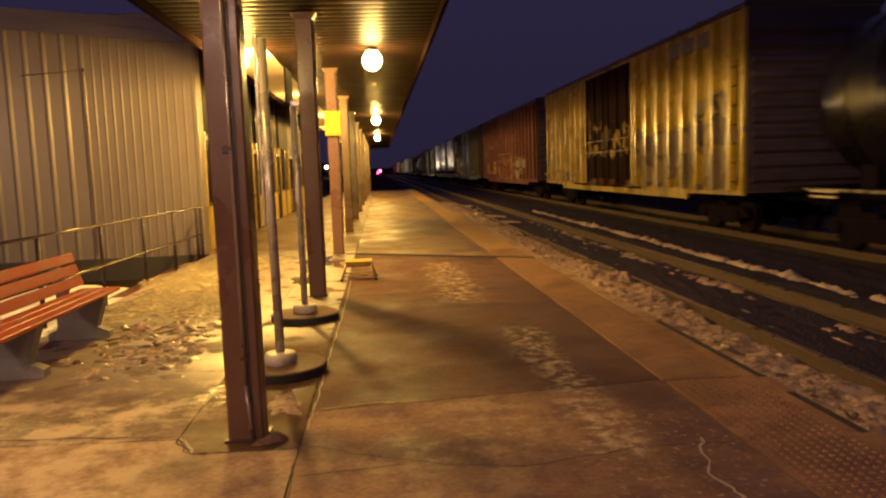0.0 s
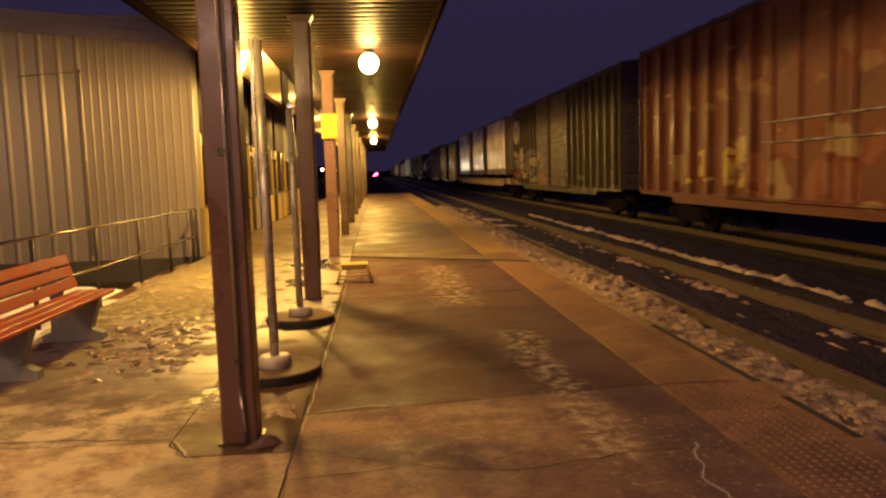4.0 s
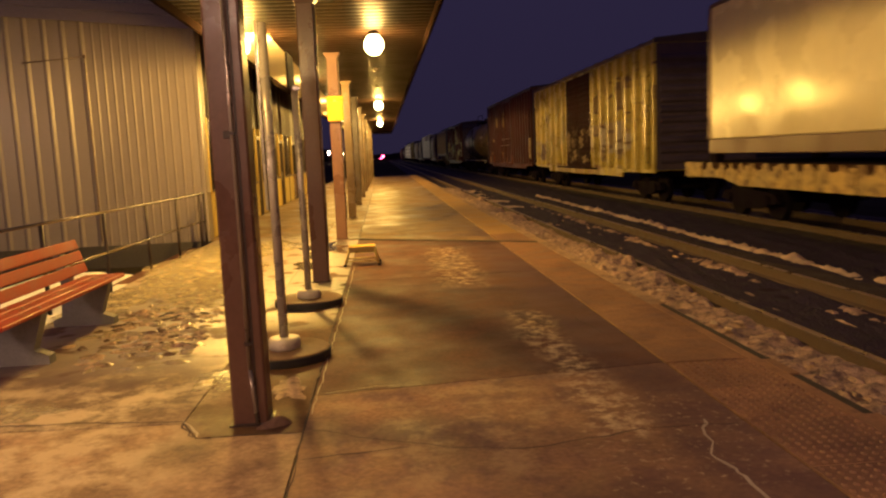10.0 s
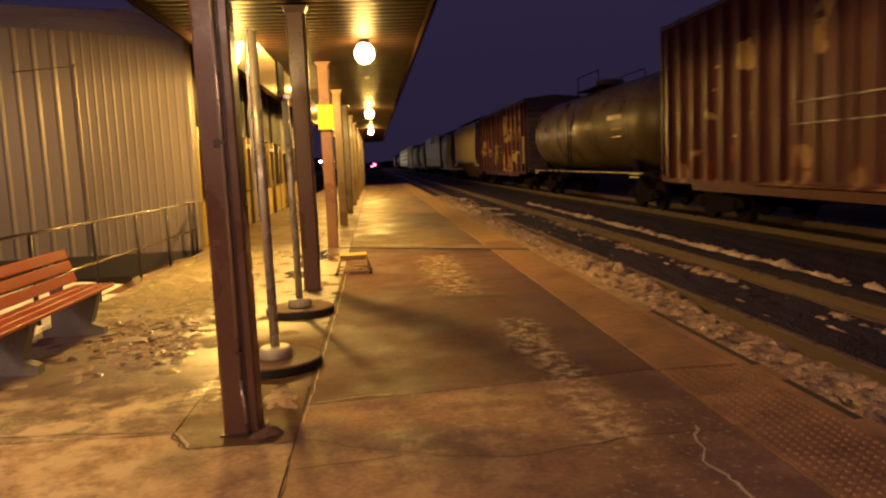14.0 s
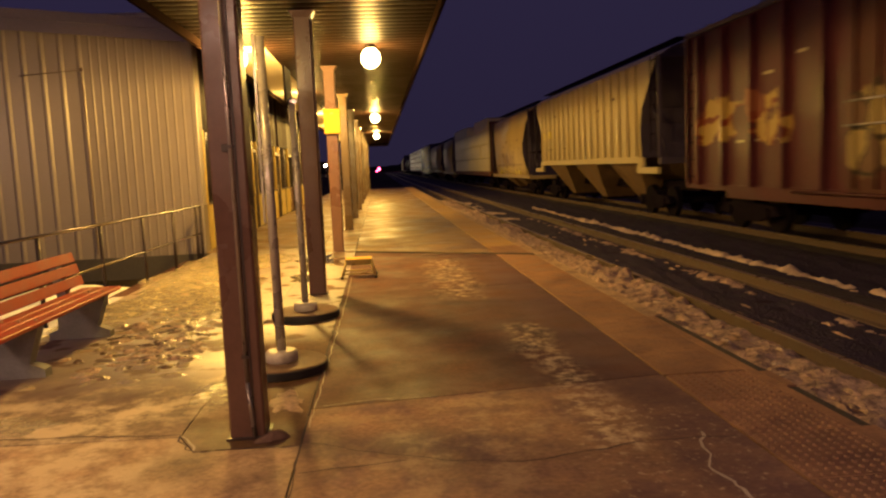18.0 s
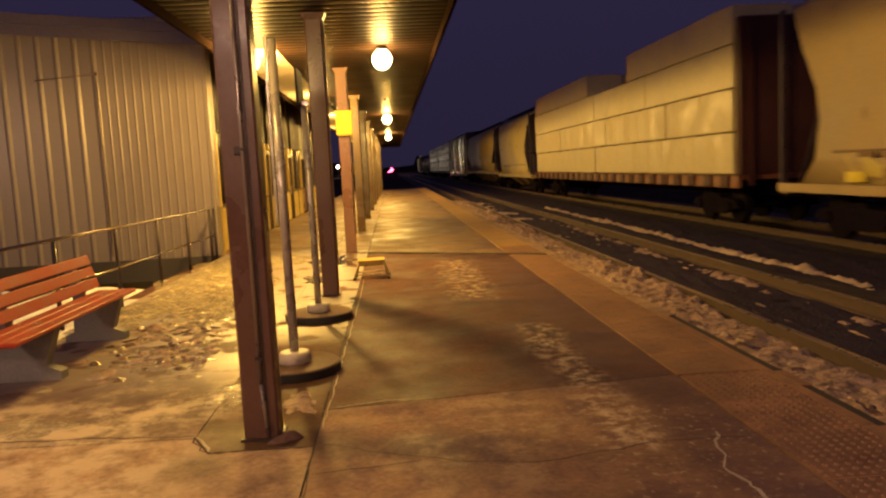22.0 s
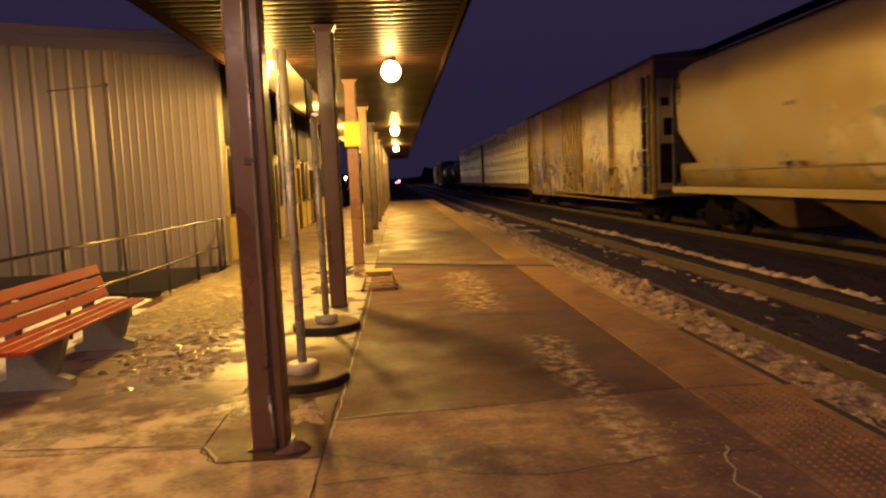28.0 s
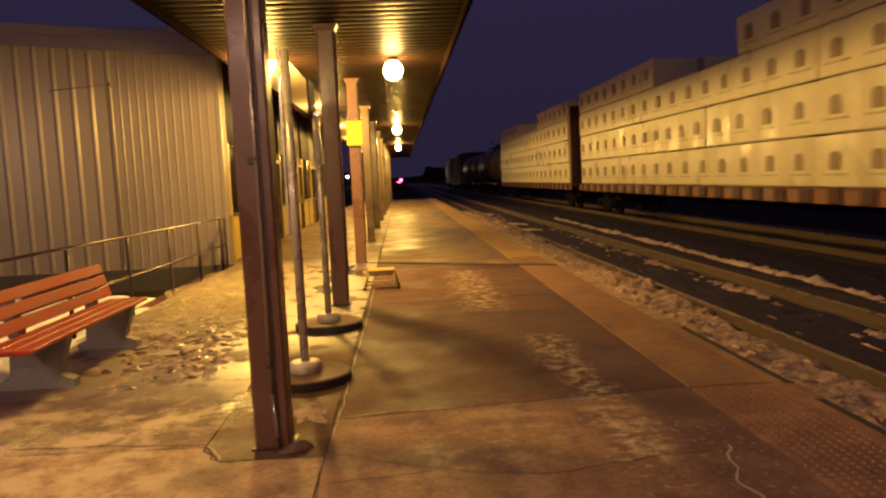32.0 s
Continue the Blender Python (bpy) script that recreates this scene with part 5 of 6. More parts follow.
def boxcar(s0, s1, H, paint, label, doors, doorpaint, ribs=(9, 9), sill=0.92, bars=True, louvre=False, endpaint=None, plate=None, reflector=False, step=3.0, letters=(), emblem=None, gap=0.02):
    """Doors: offsets of the door's two edges from the end that leads, in metres."""
    L = s1 - s0
    h = L / 2
    car = ride(thing("boxcar", label, "boxcar", None, "freight cars"), (s0 + s1) / 2)
    bm = bmesh.new()
    prism(bm, [(-1.52, sill + 0.1), (1.52, sill + 0.1), (1.52, H - 0.22), (-1.52, H - 0.22)], "y", -h, h)
    part("body", bm, paint, car)
    bm = bmesh.new()
    prism(bm, [(-1.58, H - 0.24), (1.58, H - 0.24), (1.58, H - 0.14), (0.0, H), (-1.58, H - 0.14)], "y", -h - 0.03, h + 0.03)
    part("roof", bm, M_ROOF, car, "dark metal roof")
    nroof = int(L / 1.2)
    for i in range(nroof + 1):
        bm = bmesh.new()
        y = -h + i * L / nroof
        prism(bm, [(-1.58, H - 0.14), (0, H), (1.58, H - 0.14), (1.58, H - 0.10), (0, H + 0.04), (-1.58, H - 0.10)], "y", y - 0.03, y + 0.03)
        part("roof_rib", bm, M_ROOF, car)
    # side sill, deeper between the trucks
    for sx in (-1, 1):
        bm = bmesh.new()
        prism(bm, [(-h, sill + 0.16), (-h, sill + 0.05), (-h + step, sill + 0.02), (-h + step + 0.06, sill - 0.13), (h - step - 0.06, sill - 0.13), (h - step, sill + 0.02), (h, sill + 0.05), (h, sill + 0.16)], "x", sx * 1.535 - 0.03, sx * 1.535 + 0.03)
        part("side_sill", bm, paint, car)
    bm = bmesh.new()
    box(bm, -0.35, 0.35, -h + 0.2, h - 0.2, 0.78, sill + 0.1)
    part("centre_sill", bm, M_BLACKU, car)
    d0, d1 = -h + doors[0], -h + doors[1]
    for a, b, n in ((-h + 0.12, d0 - 0.1, ribs[0]), (d1 + 0.1, h - 0.12, ribs[1])):
        for i in range(n):
            y = a + (b - a) * (i + 0.5) / n
            rib = bmesh.new()
            for p, q in ((0, 1), (1, 2), (2, 3)):
                sec = [(y - 0.115, -1.52), (y - 0.085, -1.655), (y + 0.085, -1.655), (y + 0.115, -1.52)]
                (ya, xa), (yb, xb) = sec[p], sec[q]
                rib.faces.new([rib.verts.new(w) for w in ((xa, ya, sill + 0.14), (xa, ya, H - 0.3), (xb, yb, H - 0.3), (xb, yb, sill + 0.14))])
            bmesh.ops.remove_doubles(rib, verts=rib.verts[:], dist=0.001)
            bmesh.ops.recalc_face_normals(rib, faces=rib.faces[:])
            part("side_rib", rib, paint, car)
    for y in (-h + 0.07, h - 0.07, d0 - 0.06, d1 + 0.06):
        part("corner_post", boxed(-1.60, -1.5, y - 0.07, y + 0.07, sill + 0.1, H - 0.25, 0.012), paint, car)
    # doors
    mid = (d0 + d1) / 2
    spans = [(d0, mid - gap), (mid + gap, d1)] if d1 - d0 > 2.6 else [(d0, d1)]
    for a, b in spans:
        dr = part("sliding_door", boxed(-1.60, -1.53, a, b, sill + 0.12, H - 0.34, 0.012), doorpaint, car, "sliding side door")
        if louvre:
            n = 16
            for i in range(n):
                z = sill + 0.25 + i * (H - sill - 0.8) / n
                part("door_corrugation", boxed(-1.64, -1.60, a + 0.06, b - 0.06, z, z + 0.10, 0.012), doorpaint, dr)
        else:
            for f in (0.12, 0.5, 0.88):
                y = a + (b - a) * f
                part("door_stiffener", boxed(-1.65, -1.60, y - 0.035, y + 0.035, sill + 0.2, H - 0.42, 0.008), doorpaint, dr)
        if bars:
            for z in (sill + 1.25, sill + 1.65):
                bm = bmesh.new()
                rod(bm, (-1.67, a + 0.05, z), (-1.67, b - 0.05, z), 0.022, 6)
                part("lock_bar", bm, M_GALV, dr)
    bm = bmesh.new()
    rod(bm, (-1.66, d0 - 1.0, sill + 0.10), (-1.66, d1 + 1.6, sill + 0.10), 0.03, 6)
    part("door_rail", bm, doorpaint, car)
    # end corrugations and panels, their shade put into the dark paint
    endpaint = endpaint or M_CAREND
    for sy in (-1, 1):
        part("end_panel", boxed(-1.5, 1.5, sy * (h + 0.012) - 0.01, sy * (h + 0.012) + 0.01, sill + 0.12, H - 0.26), endpaint, car, "end wall with its shade put into dark paint")
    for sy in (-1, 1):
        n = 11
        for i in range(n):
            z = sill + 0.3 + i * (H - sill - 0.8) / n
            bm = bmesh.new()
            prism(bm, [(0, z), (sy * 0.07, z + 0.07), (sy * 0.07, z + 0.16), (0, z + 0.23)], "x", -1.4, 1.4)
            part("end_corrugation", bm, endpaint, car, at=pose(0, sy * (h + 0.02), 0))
    part("ladder", LADDER, None, car, at=pose(-1.63, -h + 0.42, sill + 0.35))
    part("ladder", LADDER, None, car, at=pose(-1.63, h - 0.42, sill + 0.35))
    if plate:
        part("placard", boxed(-1.645, -1.50, -h + plate[0], -h + plate[1], plate[2], plate[3]), M_TANKW if len(plate) < 5 else plate[4], car, "painted panel")
    if reflector:
        part("end_reflector", boxed(-1.2, -0.75, -h - 0.16, -h - 0.13, 1.30, 1.40), M_REFLECT, car, "yellow reflector on the end sill")
        part("reflector_bracket", boxed(-1.2, -0.75, -h - 0.13, -h, 1.28, 1.30), M_BLACKU, car)
    # rows of large painted characters, worn past reading
    random.seed(int(s0 * 7))
    for y0, y1, z0, z1, n in letters:
        for k in range(n):
            ya = -h + y0 + (y1 - y0) * k / n
            w = (y1 - y0) / n
            for q in range(2):
                yb = ya + w * (0.16 + 0.40 * q) + random.uniform(-0.03, 0.03)
                part("letter_bar", boxed(-1.528, -1.515, yb, yb + w * random.uniform(0.14, 0.26), z0 + random.uniform(0, 0.05), z1 - random.uniform(0, 0.06)), M_LETTER, car, "worn painted letter")
            zc = random.choice((z0, (z0 + z1) / 2 - 0.03, z1 - 0.09))
            part("letter_bar", boxed(-1.530, -1.515, ya + w * 0.16, ya + w * 0.72, zc, zc + 0.08), M_LETTER, car, "worn painted letter")
    if emblem:
        bm = bmesh.new()
        rod(bm, (-1.663, 0, 0), (-1.50, 0, 0), emblem[2], 40)
        em = part("emblem", bm, M_EMBLEM, car, "round pale painted emblem", at=pose(0, -h + emblem[0], emblem[1]))
        for k in range(4):
            part("emblem_bar", boxed(-1.668, -1.662, -0.30 + 0.16 * k, -0.20 + 0.16 * k, -0.28, 0.26), M_BOXGREY, em)
    # small stencilled data, unreadable
    random.seed(int(s0 * 10))
    for k in range(9):
        y = random.choice((random.uniform(-h + 0.9, d0 - 1.0), random.uniform(d1 + 0.6, h - 1.2)))
        z = random.choice((sill + 0.9, sill + 1.1, sill + 2.2, sill + 2.45, sill + 2.7))
        part("stencil_bar", boxed(-1.527, -1.515, y, y + random.uniform(0.15, 0.45), z, z + 0.06), M_STENCIL, car)
    running_gear(car, h)
    return car


def tank_car(s0, s1, label, paint):
    L = s1 - s0
    h = L / 2
    car = ride(thing("tank_car", label, "tank car", None, "freight cars"), (s0 + s1) / 2)
    R, cz = 1.56, 2.78
    bm = bmesh.new()
    prof = [(0.05, -h + 0.75), (0.6, -h + 0.80), (1.1, -h + 0.97), (1.4, -h + 1.22), (R, -h + 1.6), (R, -1.5), (R + 0.02, -1.48), (R + 0.02, 1.48), (R, 1.5), (R, h - 1.6), (1.4, h - 1.22), (1.1, h - 0.97), (0.6, h - 0.80), (0.05, h - 0.75)]
    lathe(bm, prof, 40)
    for v in bm.verts:
        v.co = (v.co.x, v.co.z, v.co.y + cz)
    bmesh.ops.recalc_face_normals(bm, faces=bm.faces[:])
    part("tank_shell", bm, paint, car, "grimy tank shell")
    for y in (-h + 2.2, h - 2.2, -2.6, 2.6):
        bm = bmesh.new()
        lathe(bm, [(R - 0.02, y - 0.05), (R + 0.015, y - 0.04), (R + 0.015, y + 0.04), (R - 0.02, y + 0.05)], 40)
        for v in bm.verts:
            v.co = (v.co.x, v.co.z, v.co.y + cz)
        bmesh.ops.recalc_face_normals(bm, faces=bm.faces[:])
        part("tank_band", bm, paint, car)
    bm = bmesh.new()
    lathe(bm, [(0.55, 0), (0.55, 0.35), (0.45, 0.42)], 20, (0, 0, cz + R - 0.06))
    part("dome", bm, paint, car)
    for sx in (-1, 1):
        bm = bmesh.new()
        for y in (-1.4, 1.4):
            rod(bm, (sx * 0.9, y, cz + 1.2), (sx * 0.9, y, cz + 2.15), 0.02, 6)
        rod(bm, (sx * 0.9, -1.4, cz + 2.15), (sx * 0.9, 1.4, cz + 2.15), 0.02, 6)
        part("top_railing", bm, M_BLACKU, car)
    part("walkway", boxed(-0.95, 0.95, -1.5, 1.5, cz + R - 0.02, cz + R + 0.03), M_BLACKU, car)
    for sy in (-1, 1):
        part("stub_sill", boxed(-0.4, 0.4, min(sy * (h - 3.2), sy * (h - 0.2)), max(sy * (h - 3.2), sy * (h - 0.2)), 0.78, 1.2), M_BLACKU, car)
        part("end_platform", boxed(-1.5, 1.5, min(sy * (h - 0.9), sy * (h - 0.15)), max(sy * (h - 0.9), sy * (h - 0.15)), 1.10, 1.20), M_BLACKU, car)
        bm = bmesh.new()
        prism(bm, [(-1.2, 1.2), (1.2, 1.2), (1.2, 1.6), (0.8, 1.25), (-0.8, 1.25), (-1.2, 1.6)], "y", sy * (h - 2.4) - 0.2, sy * (h - 2.4) + 0.2)
        part("saddle", bm, M_BLACKU, car)
        for k in range(2):
            part("reflective_strip", boxed(-1.53, -1.515, sy * (h - 1.6) - 0.4, sy * (h - 1.6) + 0.4, 1.02 + k * 0.1, 1.06 + k * 0.1), M_TANKW, car)
    bm = bmesh.new()
    rod(bm, (-1.45, -h + 0.3, 1.16), (-1.45, h - 0.3, 1.16), 0.035, 6)
    part("side_rail", bm, M_GALV, car)
    part("ladder", LADDER, None, car, at=pose(-1.62, 0.3, 1.3))
    for k, (z, w) in enumerate(((2.9, 1.5), (2.55, 1.1), (2.3, 0.9))):
        part("stencil_bar", boxed(-R - 0.012, -R + 0.03, -h + 2.6, -h + 2.6 + w, z, z + (0.14 if k == 0 else 0.07)), M_GREYSKIRT, car)
    running_gear(car, h)
    return car


def hopper_car(s0, s1, paint, label, ribs, H, sill, curved, bays, trim=None, marks=0, ends=1.5, plates=()):
    L = s1 - s0
    h = L / 2
    trim = trim or paint
    car = ride(thing("hopper_car", label, "hopper car", None, "freight cars"), (s0 + s1) / 2)
    rise = H - 0.35 - sill
    wide = (1.30, 1.48, 1.58, 1.60, 1.55, 1.40) if curved else (1.50, 1.51, 1.52, 1.53, 1.53, 1.53)
    sections = [(-w, sill + rise * q) for w, q in zip(wide, (0, 0.14, 0.36, 0.52, 0.76, 1))] + [(-0.95 if curved else -1.1, H - 0.08)]
    # body ends lean in towards the sill
    ytop, ymid = h - 0.25, h - ends
    inset = ([h - 0.5, h - ends * 0.8, h - ends, h - ends * 0.95, h - ends * 0.6, h - 0.35, ytop] if curved
             else [h - 1.62, h - 1.69, h - 1.69, h - 1.52, h - 0.90, h - 0.3, ytop])
    bm = bmesh.new()
    rows = []
    for (x, z), yy in zip(sections, inset):
        rows.append([bm.verts.new((sx * abs(x), sy * yy, z)) for sx, sy in ((-1, -1), (-1, 1), (1, 1), (1, -1))])
    for a, b in zip(rows, rows[1:]):
        for k in range(4):
            f = bm.faces.new((a[k], b[k], b[(k + 1) % 4], a[(k + 1) % 4]))
            f.smooth = curved and k in (0, 2)
            # end faces get the dark paint in place of recess shade
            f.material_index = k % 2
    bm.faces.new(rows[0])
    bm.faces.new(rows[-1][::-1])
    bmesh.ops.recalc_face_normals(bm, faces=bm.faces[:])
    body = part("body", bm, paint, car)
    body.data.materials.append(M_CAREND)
    bm = bmesh.new()
    prism(bm, [(-1.12, H - 0.09), (1.12, H - 0.09), (0.85, H + 0.02), (-0.85, H + 0.02)], "y", -h + 0.2, h - 0.2)
    part("roof", bm, M_ROOF, car, "dark roof with hatches")
    bm = bmesh.new()
    box(bm, -0.45, 0.45, -h + 0.5, h - 0.5, H + 0.02, H + 0.16)
    part("hatch_trough", bm, M_ROOF, car)
    for sx in (-1, 1):
        part("running_board", boxed(sx * 0.8 - 0.2, sx * 0.8 + 0.2, -h + 0.1, h - 0.1, H + 0.13, H + 0.17), M_BLACKU, car)
    # side sill and end frames
    for sx in (-1, 1):
        part("side_sill", boxed(sx * 1.5 - 0.06, sx * 1.5 + 0.06, -h + (0.05 if curved else ends * 0.85), h - (0.05 if curved else ends * 0.85), sill - 0.16, sill + 0.02, 0.01), trim, car)
        for sy in (-1, 1):
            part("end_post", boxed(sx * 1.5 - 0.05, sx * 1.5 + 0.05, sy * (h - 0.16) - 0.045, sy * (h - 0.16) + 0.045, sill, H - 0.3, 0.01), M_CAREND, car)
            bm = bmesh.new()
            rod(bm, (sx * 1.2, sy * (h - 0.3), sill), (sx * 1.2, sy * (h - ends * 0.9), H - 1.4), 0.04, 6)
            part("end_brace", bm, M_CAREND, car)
    for sy in (-1, 1):
        part("end_sill", boxed(-1.5, 1.5, sy * (h - 0.16) - 0.12, sy * (h - 0.16) + 0.12, sill - 0.2, sill, 0.01), trim if curved else M_CAREND, car)
        bm = bmesh.new()
        prism(bm, [(sy * (h - ends * 0.9), sill + 1.3), (sy * (h - ends * 0.9 - 2.0), sill - 0.1), (sy * (h - ends * 0.9 - 2.1), sill + 0.1)] if sy > 0 else [(sy * (h - ends * 0.9 - 2.1), sill + 0.1), (sy * (h - ends * 0.9 - 2.0), sill - 0.1), (sy * (h - ends * 0.9), sill + 1.3)], "x", -1.25, 1.25)
        part("slope_sheet", bm, M_BLACKU, car)
        part("ladder", LADDER, None, car, at=pose(-1.55, sy * (h - 0.5), sill + 0.25))
    if not curved:
        for sx in (-1, 1):
            for sy in (-1, 1):
                part("end_sill", boxed(sx * 1.5 - 0.06, sx * 1.5 + 0.06, min(sy * (h - 1.92), sy * (h - 0.2)), max(sy * (h - 1.92), sy * (h - 0.2)), 1.31, 1.50, 0.01), paint, car)
                part("sill_bracket", boxed(sx * 1.5 - 0.05, sx * 1.5 + 0.05, min(sy * (h - 1.92), sy * (h - 1.42)), max(sy * (h - 1.92), sy * (h - 1.42)), 1.50, sill, 0.01), paint, car)
    if ribs:
        rb = bmesh.new()
        prism(rb, [(-0.05, 0), (-0.035, -0.07), (0.035, -0.07), (0.05, 0)], "z", sill + 0.05, H - 0.36)
        for v in rb.verts:
            v.co = (v.co.y, v.co.x, v.co.z)
        bmesh.ops.recalc_face_normals(rb, faces=rb.faces[:])
        rbm = mesh_of("side_rib", rb, paint)
        for i in range(ribs):
            y = -(ymid - 0.1) + 2 * (ymid - 0.1) * i / (ribs - 1)
            part("side_rib", rbm, None, car, at=pose(-1.53, y, 0))
    # discharge bays
    span = 2 * (h - (2.9 if curved else 1.62))
    for i in range(bays):
        yc = -span / 2 + span * (i + 0.5) / bays
        w, wf = span / bays / 2, 0.92 if curved else 0.70
        bm = bmesh.new()
        lo = [bm.verts.new(p) for p in ((-0.55, yc - 0.32, 0.32), (0.55, yc - 0.32, 0.32), (0.55, yc + 0.32, 0.32), (-0.55, yc + 0.32, 0.32))]
        hi = [bm.verts.new(p) for p in ((-1.42, yc - w * wf, sill - 0.02), (1.42, yc - w * wf, sill - 0.02), (1.42, yc + w * wf, sill - 0.02), (-1.42, yc + w * wf, sill - 0.02))]
        for k in range(4):
            bm.faces.new((lo[k], lo[(k + 1) % 4], hi[(k + 1) % 4], hi[k]))
        bm.faces.new(lo[::-1])
        bm.faces.new(hi)
        by = part("discharge_bay", bm, M_HOPPER_BAY, car, "sloping discharge hopper")
        part("outlet_gate", boxed(-0.6, 0.6, yc - 0.36, yc + 0.36, 0.22, 0.32), M_BLACKU, by)
    part("centre_sill", boxed(-0.3, 0.3, -h + 0.2, h - 0.2, 0.75, 1.05), M_BLACKU, car)
    xs = -1.605 if curved else -1.545
    random.seed(int(s0))
    for k in range(marks):
        y = -h * 0.35 + k * 0.62
        for q in range(3):
            part("paint_mark", boxed(xs - 0.012, xs + 0.03, y + q * 0.16, y + q * 0.16 + 0.10, sill + 0.75 + random.uniform(0, 0.15), sill + 1.45 + random.uniform(-0.1, 0.2)), M_TAGPAINT, car)
    for k in range(6):
        y = random.uniform(-h * 0.6, h * 0.6)
        z = random.choice((sill + 0.5, sill + 1.7, sill + 1.95))
        part("stencil_bar", boxed(xs - 0.008, xs + 0.03, y, y + random.uniform(0.2, 0.6), z, z + 0.08), M_TAGPAINT, car)
    if curved:
        for sx in (-1, 1):
            part("side_rail", boxed(sx * 1.47 - 0.05, sx * 1.47 + 0.05, -h + ends + 0.3, h - ends - 0.3, 1.68, 1.73, 0.01), M_TAGPAINT, car)
    for y0, y1, z0, z1 in plates:
        part("placard", boxed(-1.41 if curved else xs - 0.055, -1.33 if curved else xs + 0.03, y0, y1, z0, z1), M_REFLECT, car, "pale yellow placard")
    running_gear(car, h, 1.9)
    return car


def container(s0, s1, zb, zt, label, cooled=False):
    L = s1 - s0
    h = L / 2
    c = ride(thing("shipping_container", label, "container", None, "containers on the flatcar"), (s0 + s1) / 2, 0, 0)
    part("box_shell", boxed(-1.57, 1.27, -h, h, zb, zt, 0.03), M_WHITEBOX, c, "smooth white panels")
    part("bottom_rail", boxed(-1.585, 1.285, -h - 0.01, h + 0.01, zb - 0.34, zb, 0.02), M_GREYSKIRT, c)
    part("top_rail", boxed(-1.585, 1.285, -h - 0.01, h + 0.01, zt, zt + 0.09, 0.02), M_GREYSKIRT, c)
    for sx in (-1.57, 1.27):
        for sy in (-1, 1):
            part("corner_post", boxed(sx - 0.02, sx + 0.02, sy * h - 0.10, sy * h + 0.06, zb, zt, 0.01), M_GREYSKIRT, c)
    for i in range(1, int(L / 0.6)):
        y = -h + i * 0.6
        part("rivet_seam", boxed(-1.574, -1.56, y - 0.006, y + 0.006, zb + 0.02, zt - 0.02), M_WHITEBOX, c)
    part("end_door", boxed(-1.5, 1.2, -h - 0.03, -h, zb + 0.02, zt - 0.02, 0.01), M_MACHINE if cooled else M_CAREND, c, "pale end wall" if cooled else "end doors in shade-dark paint")
    if cooled:
        part("cooling_unit", boxed(-1.05, 0.75, -h - 0.22, -h - 0.03, 2.35, 3.40, 0.03), M_BLACKU, c, "dark cooling unit")
        part("vent", boxed(-0.95, -0.65, -h - 0.06, -h - 0.03, 4.05, 4.32, 0.01), M_BLACKU, c)
    bm = bmesh.new()
    for x in (-0.9, -0.35, 0.1, 0.65):
        rod(bm, (x, -h - 0.05, zb + 0.1), (x, -h - 0.05, zt - 0.1), 0.02, 6)
    part("lock_rod", bm, M_GALV, c)


def spine_flatcar(s0, s1):
    h = (s1 - s0) / 2
    car = ride(thing("flatcar", "chipped cream flatcar carrying three white containers", "flatcar", None, "freight cars"), (s0 + s1) / 2)
    part("deck", boxed(-1.5, 1.2, -h + 0.2, h - 0.2, 1.22, 1.32), M_BLACKU, car)
    for sx in (-1.53, 1.23):
        bm = bmesh.new()
        prism(bm, [(-h + 0.05, 1.30), (-h + 0.05, 0.95), (-h + 2.2, 0.95), (-h + 3.0, 0.80), (h - 3.0, 0.80), (h - 2.2, 0.95), (h - 0.05, 0.95), (h - 0.05, 1.30)], "x", sx - 0.04, sx + 0.04)
        part("side_beam", bm, M_DECK, car, "cream side beam with rusty chips")
    part("centre_sill", boxed(-0.35, 0.35, -h + 0.2, h - 0.2, 0.75, 1.2), M_BLACKU, car)
    for i in range(22):
        y = -h + 1 + i * (2 * h - 2) / 21
        part("stake_pocket", boxed(-1.60, -1.57, y - 0.1, y + 0.1, 0.95, 1.25, 0.008), M_DECK, car)
    random.seed(77)
    # dark plates paint in the shaded notches along the beam's upper edge
    for i in range(46):
        y = -h + 2.9 + i * (2 * h - 4.2) / 45 + random.uniform(-0.08, 0.08)
        w = random.uniform(0.10, 0.24)
        bm = bmesh.new()
        prism(bm, [(y - w, 1.305), (y - w * 0.8, 1.19), (y, 1.16 - random.uniform(0, 0.05)), (y + w * 0.8, 1.19), (y + w, 1.305)], "x", -1.574, -1.52)
        part("deck_notch", bm, M_DECKHOLE, car, "dark plate standing in for a shaded notch in the beam")
    for y0, y1, z0 in ((0.75, 1.45, 0.97), (1.65, 2.05, 0.97), (2.05, 2.55, 1.10)):
        bm = bmesh.new()
        prism(bm, [(-h + y0, z0), (-h + y1 - 0.1, z0 - 0.02), (-h + y1, 1.16), (-h + y1 - 0.15, 1.295), (-h + y0 + 0.05, 1.295)], "x", -1.575, -1.52)
        part("rusty_patch", bm, M_DECKHOLE, car, "bare rusted stretch of the beam")
    for y in (-26.2 / 2, -19.2 / 2, -5.6 / 2 - 0.1, 5.6 / 2 - 0.3, 11.0 / 2 - 0.3, 24.4 / 2):
        for x in (-1.45, 1.15):
            part("container_pedestal", boxed(x - 0.1, x + 0.1, y - 0.2, y + 0.2, 1.32, 1.525), M_BLACKU, car)
    running_gear(car, h, 2.4)
    for k in (-1, 1):
        part("end_bulkhead", boxed(-1.5, 1.2, k * (h - 0.1) - 0.05, k * (h - 0.1) + 0.05, 0.9, 1.32), M_DECK, car)


SPACER = mesh_of("spacer_block", boxed(-0.65, 0.65, -0.05, 0.05, -0.02, 0.03), M_TIE)


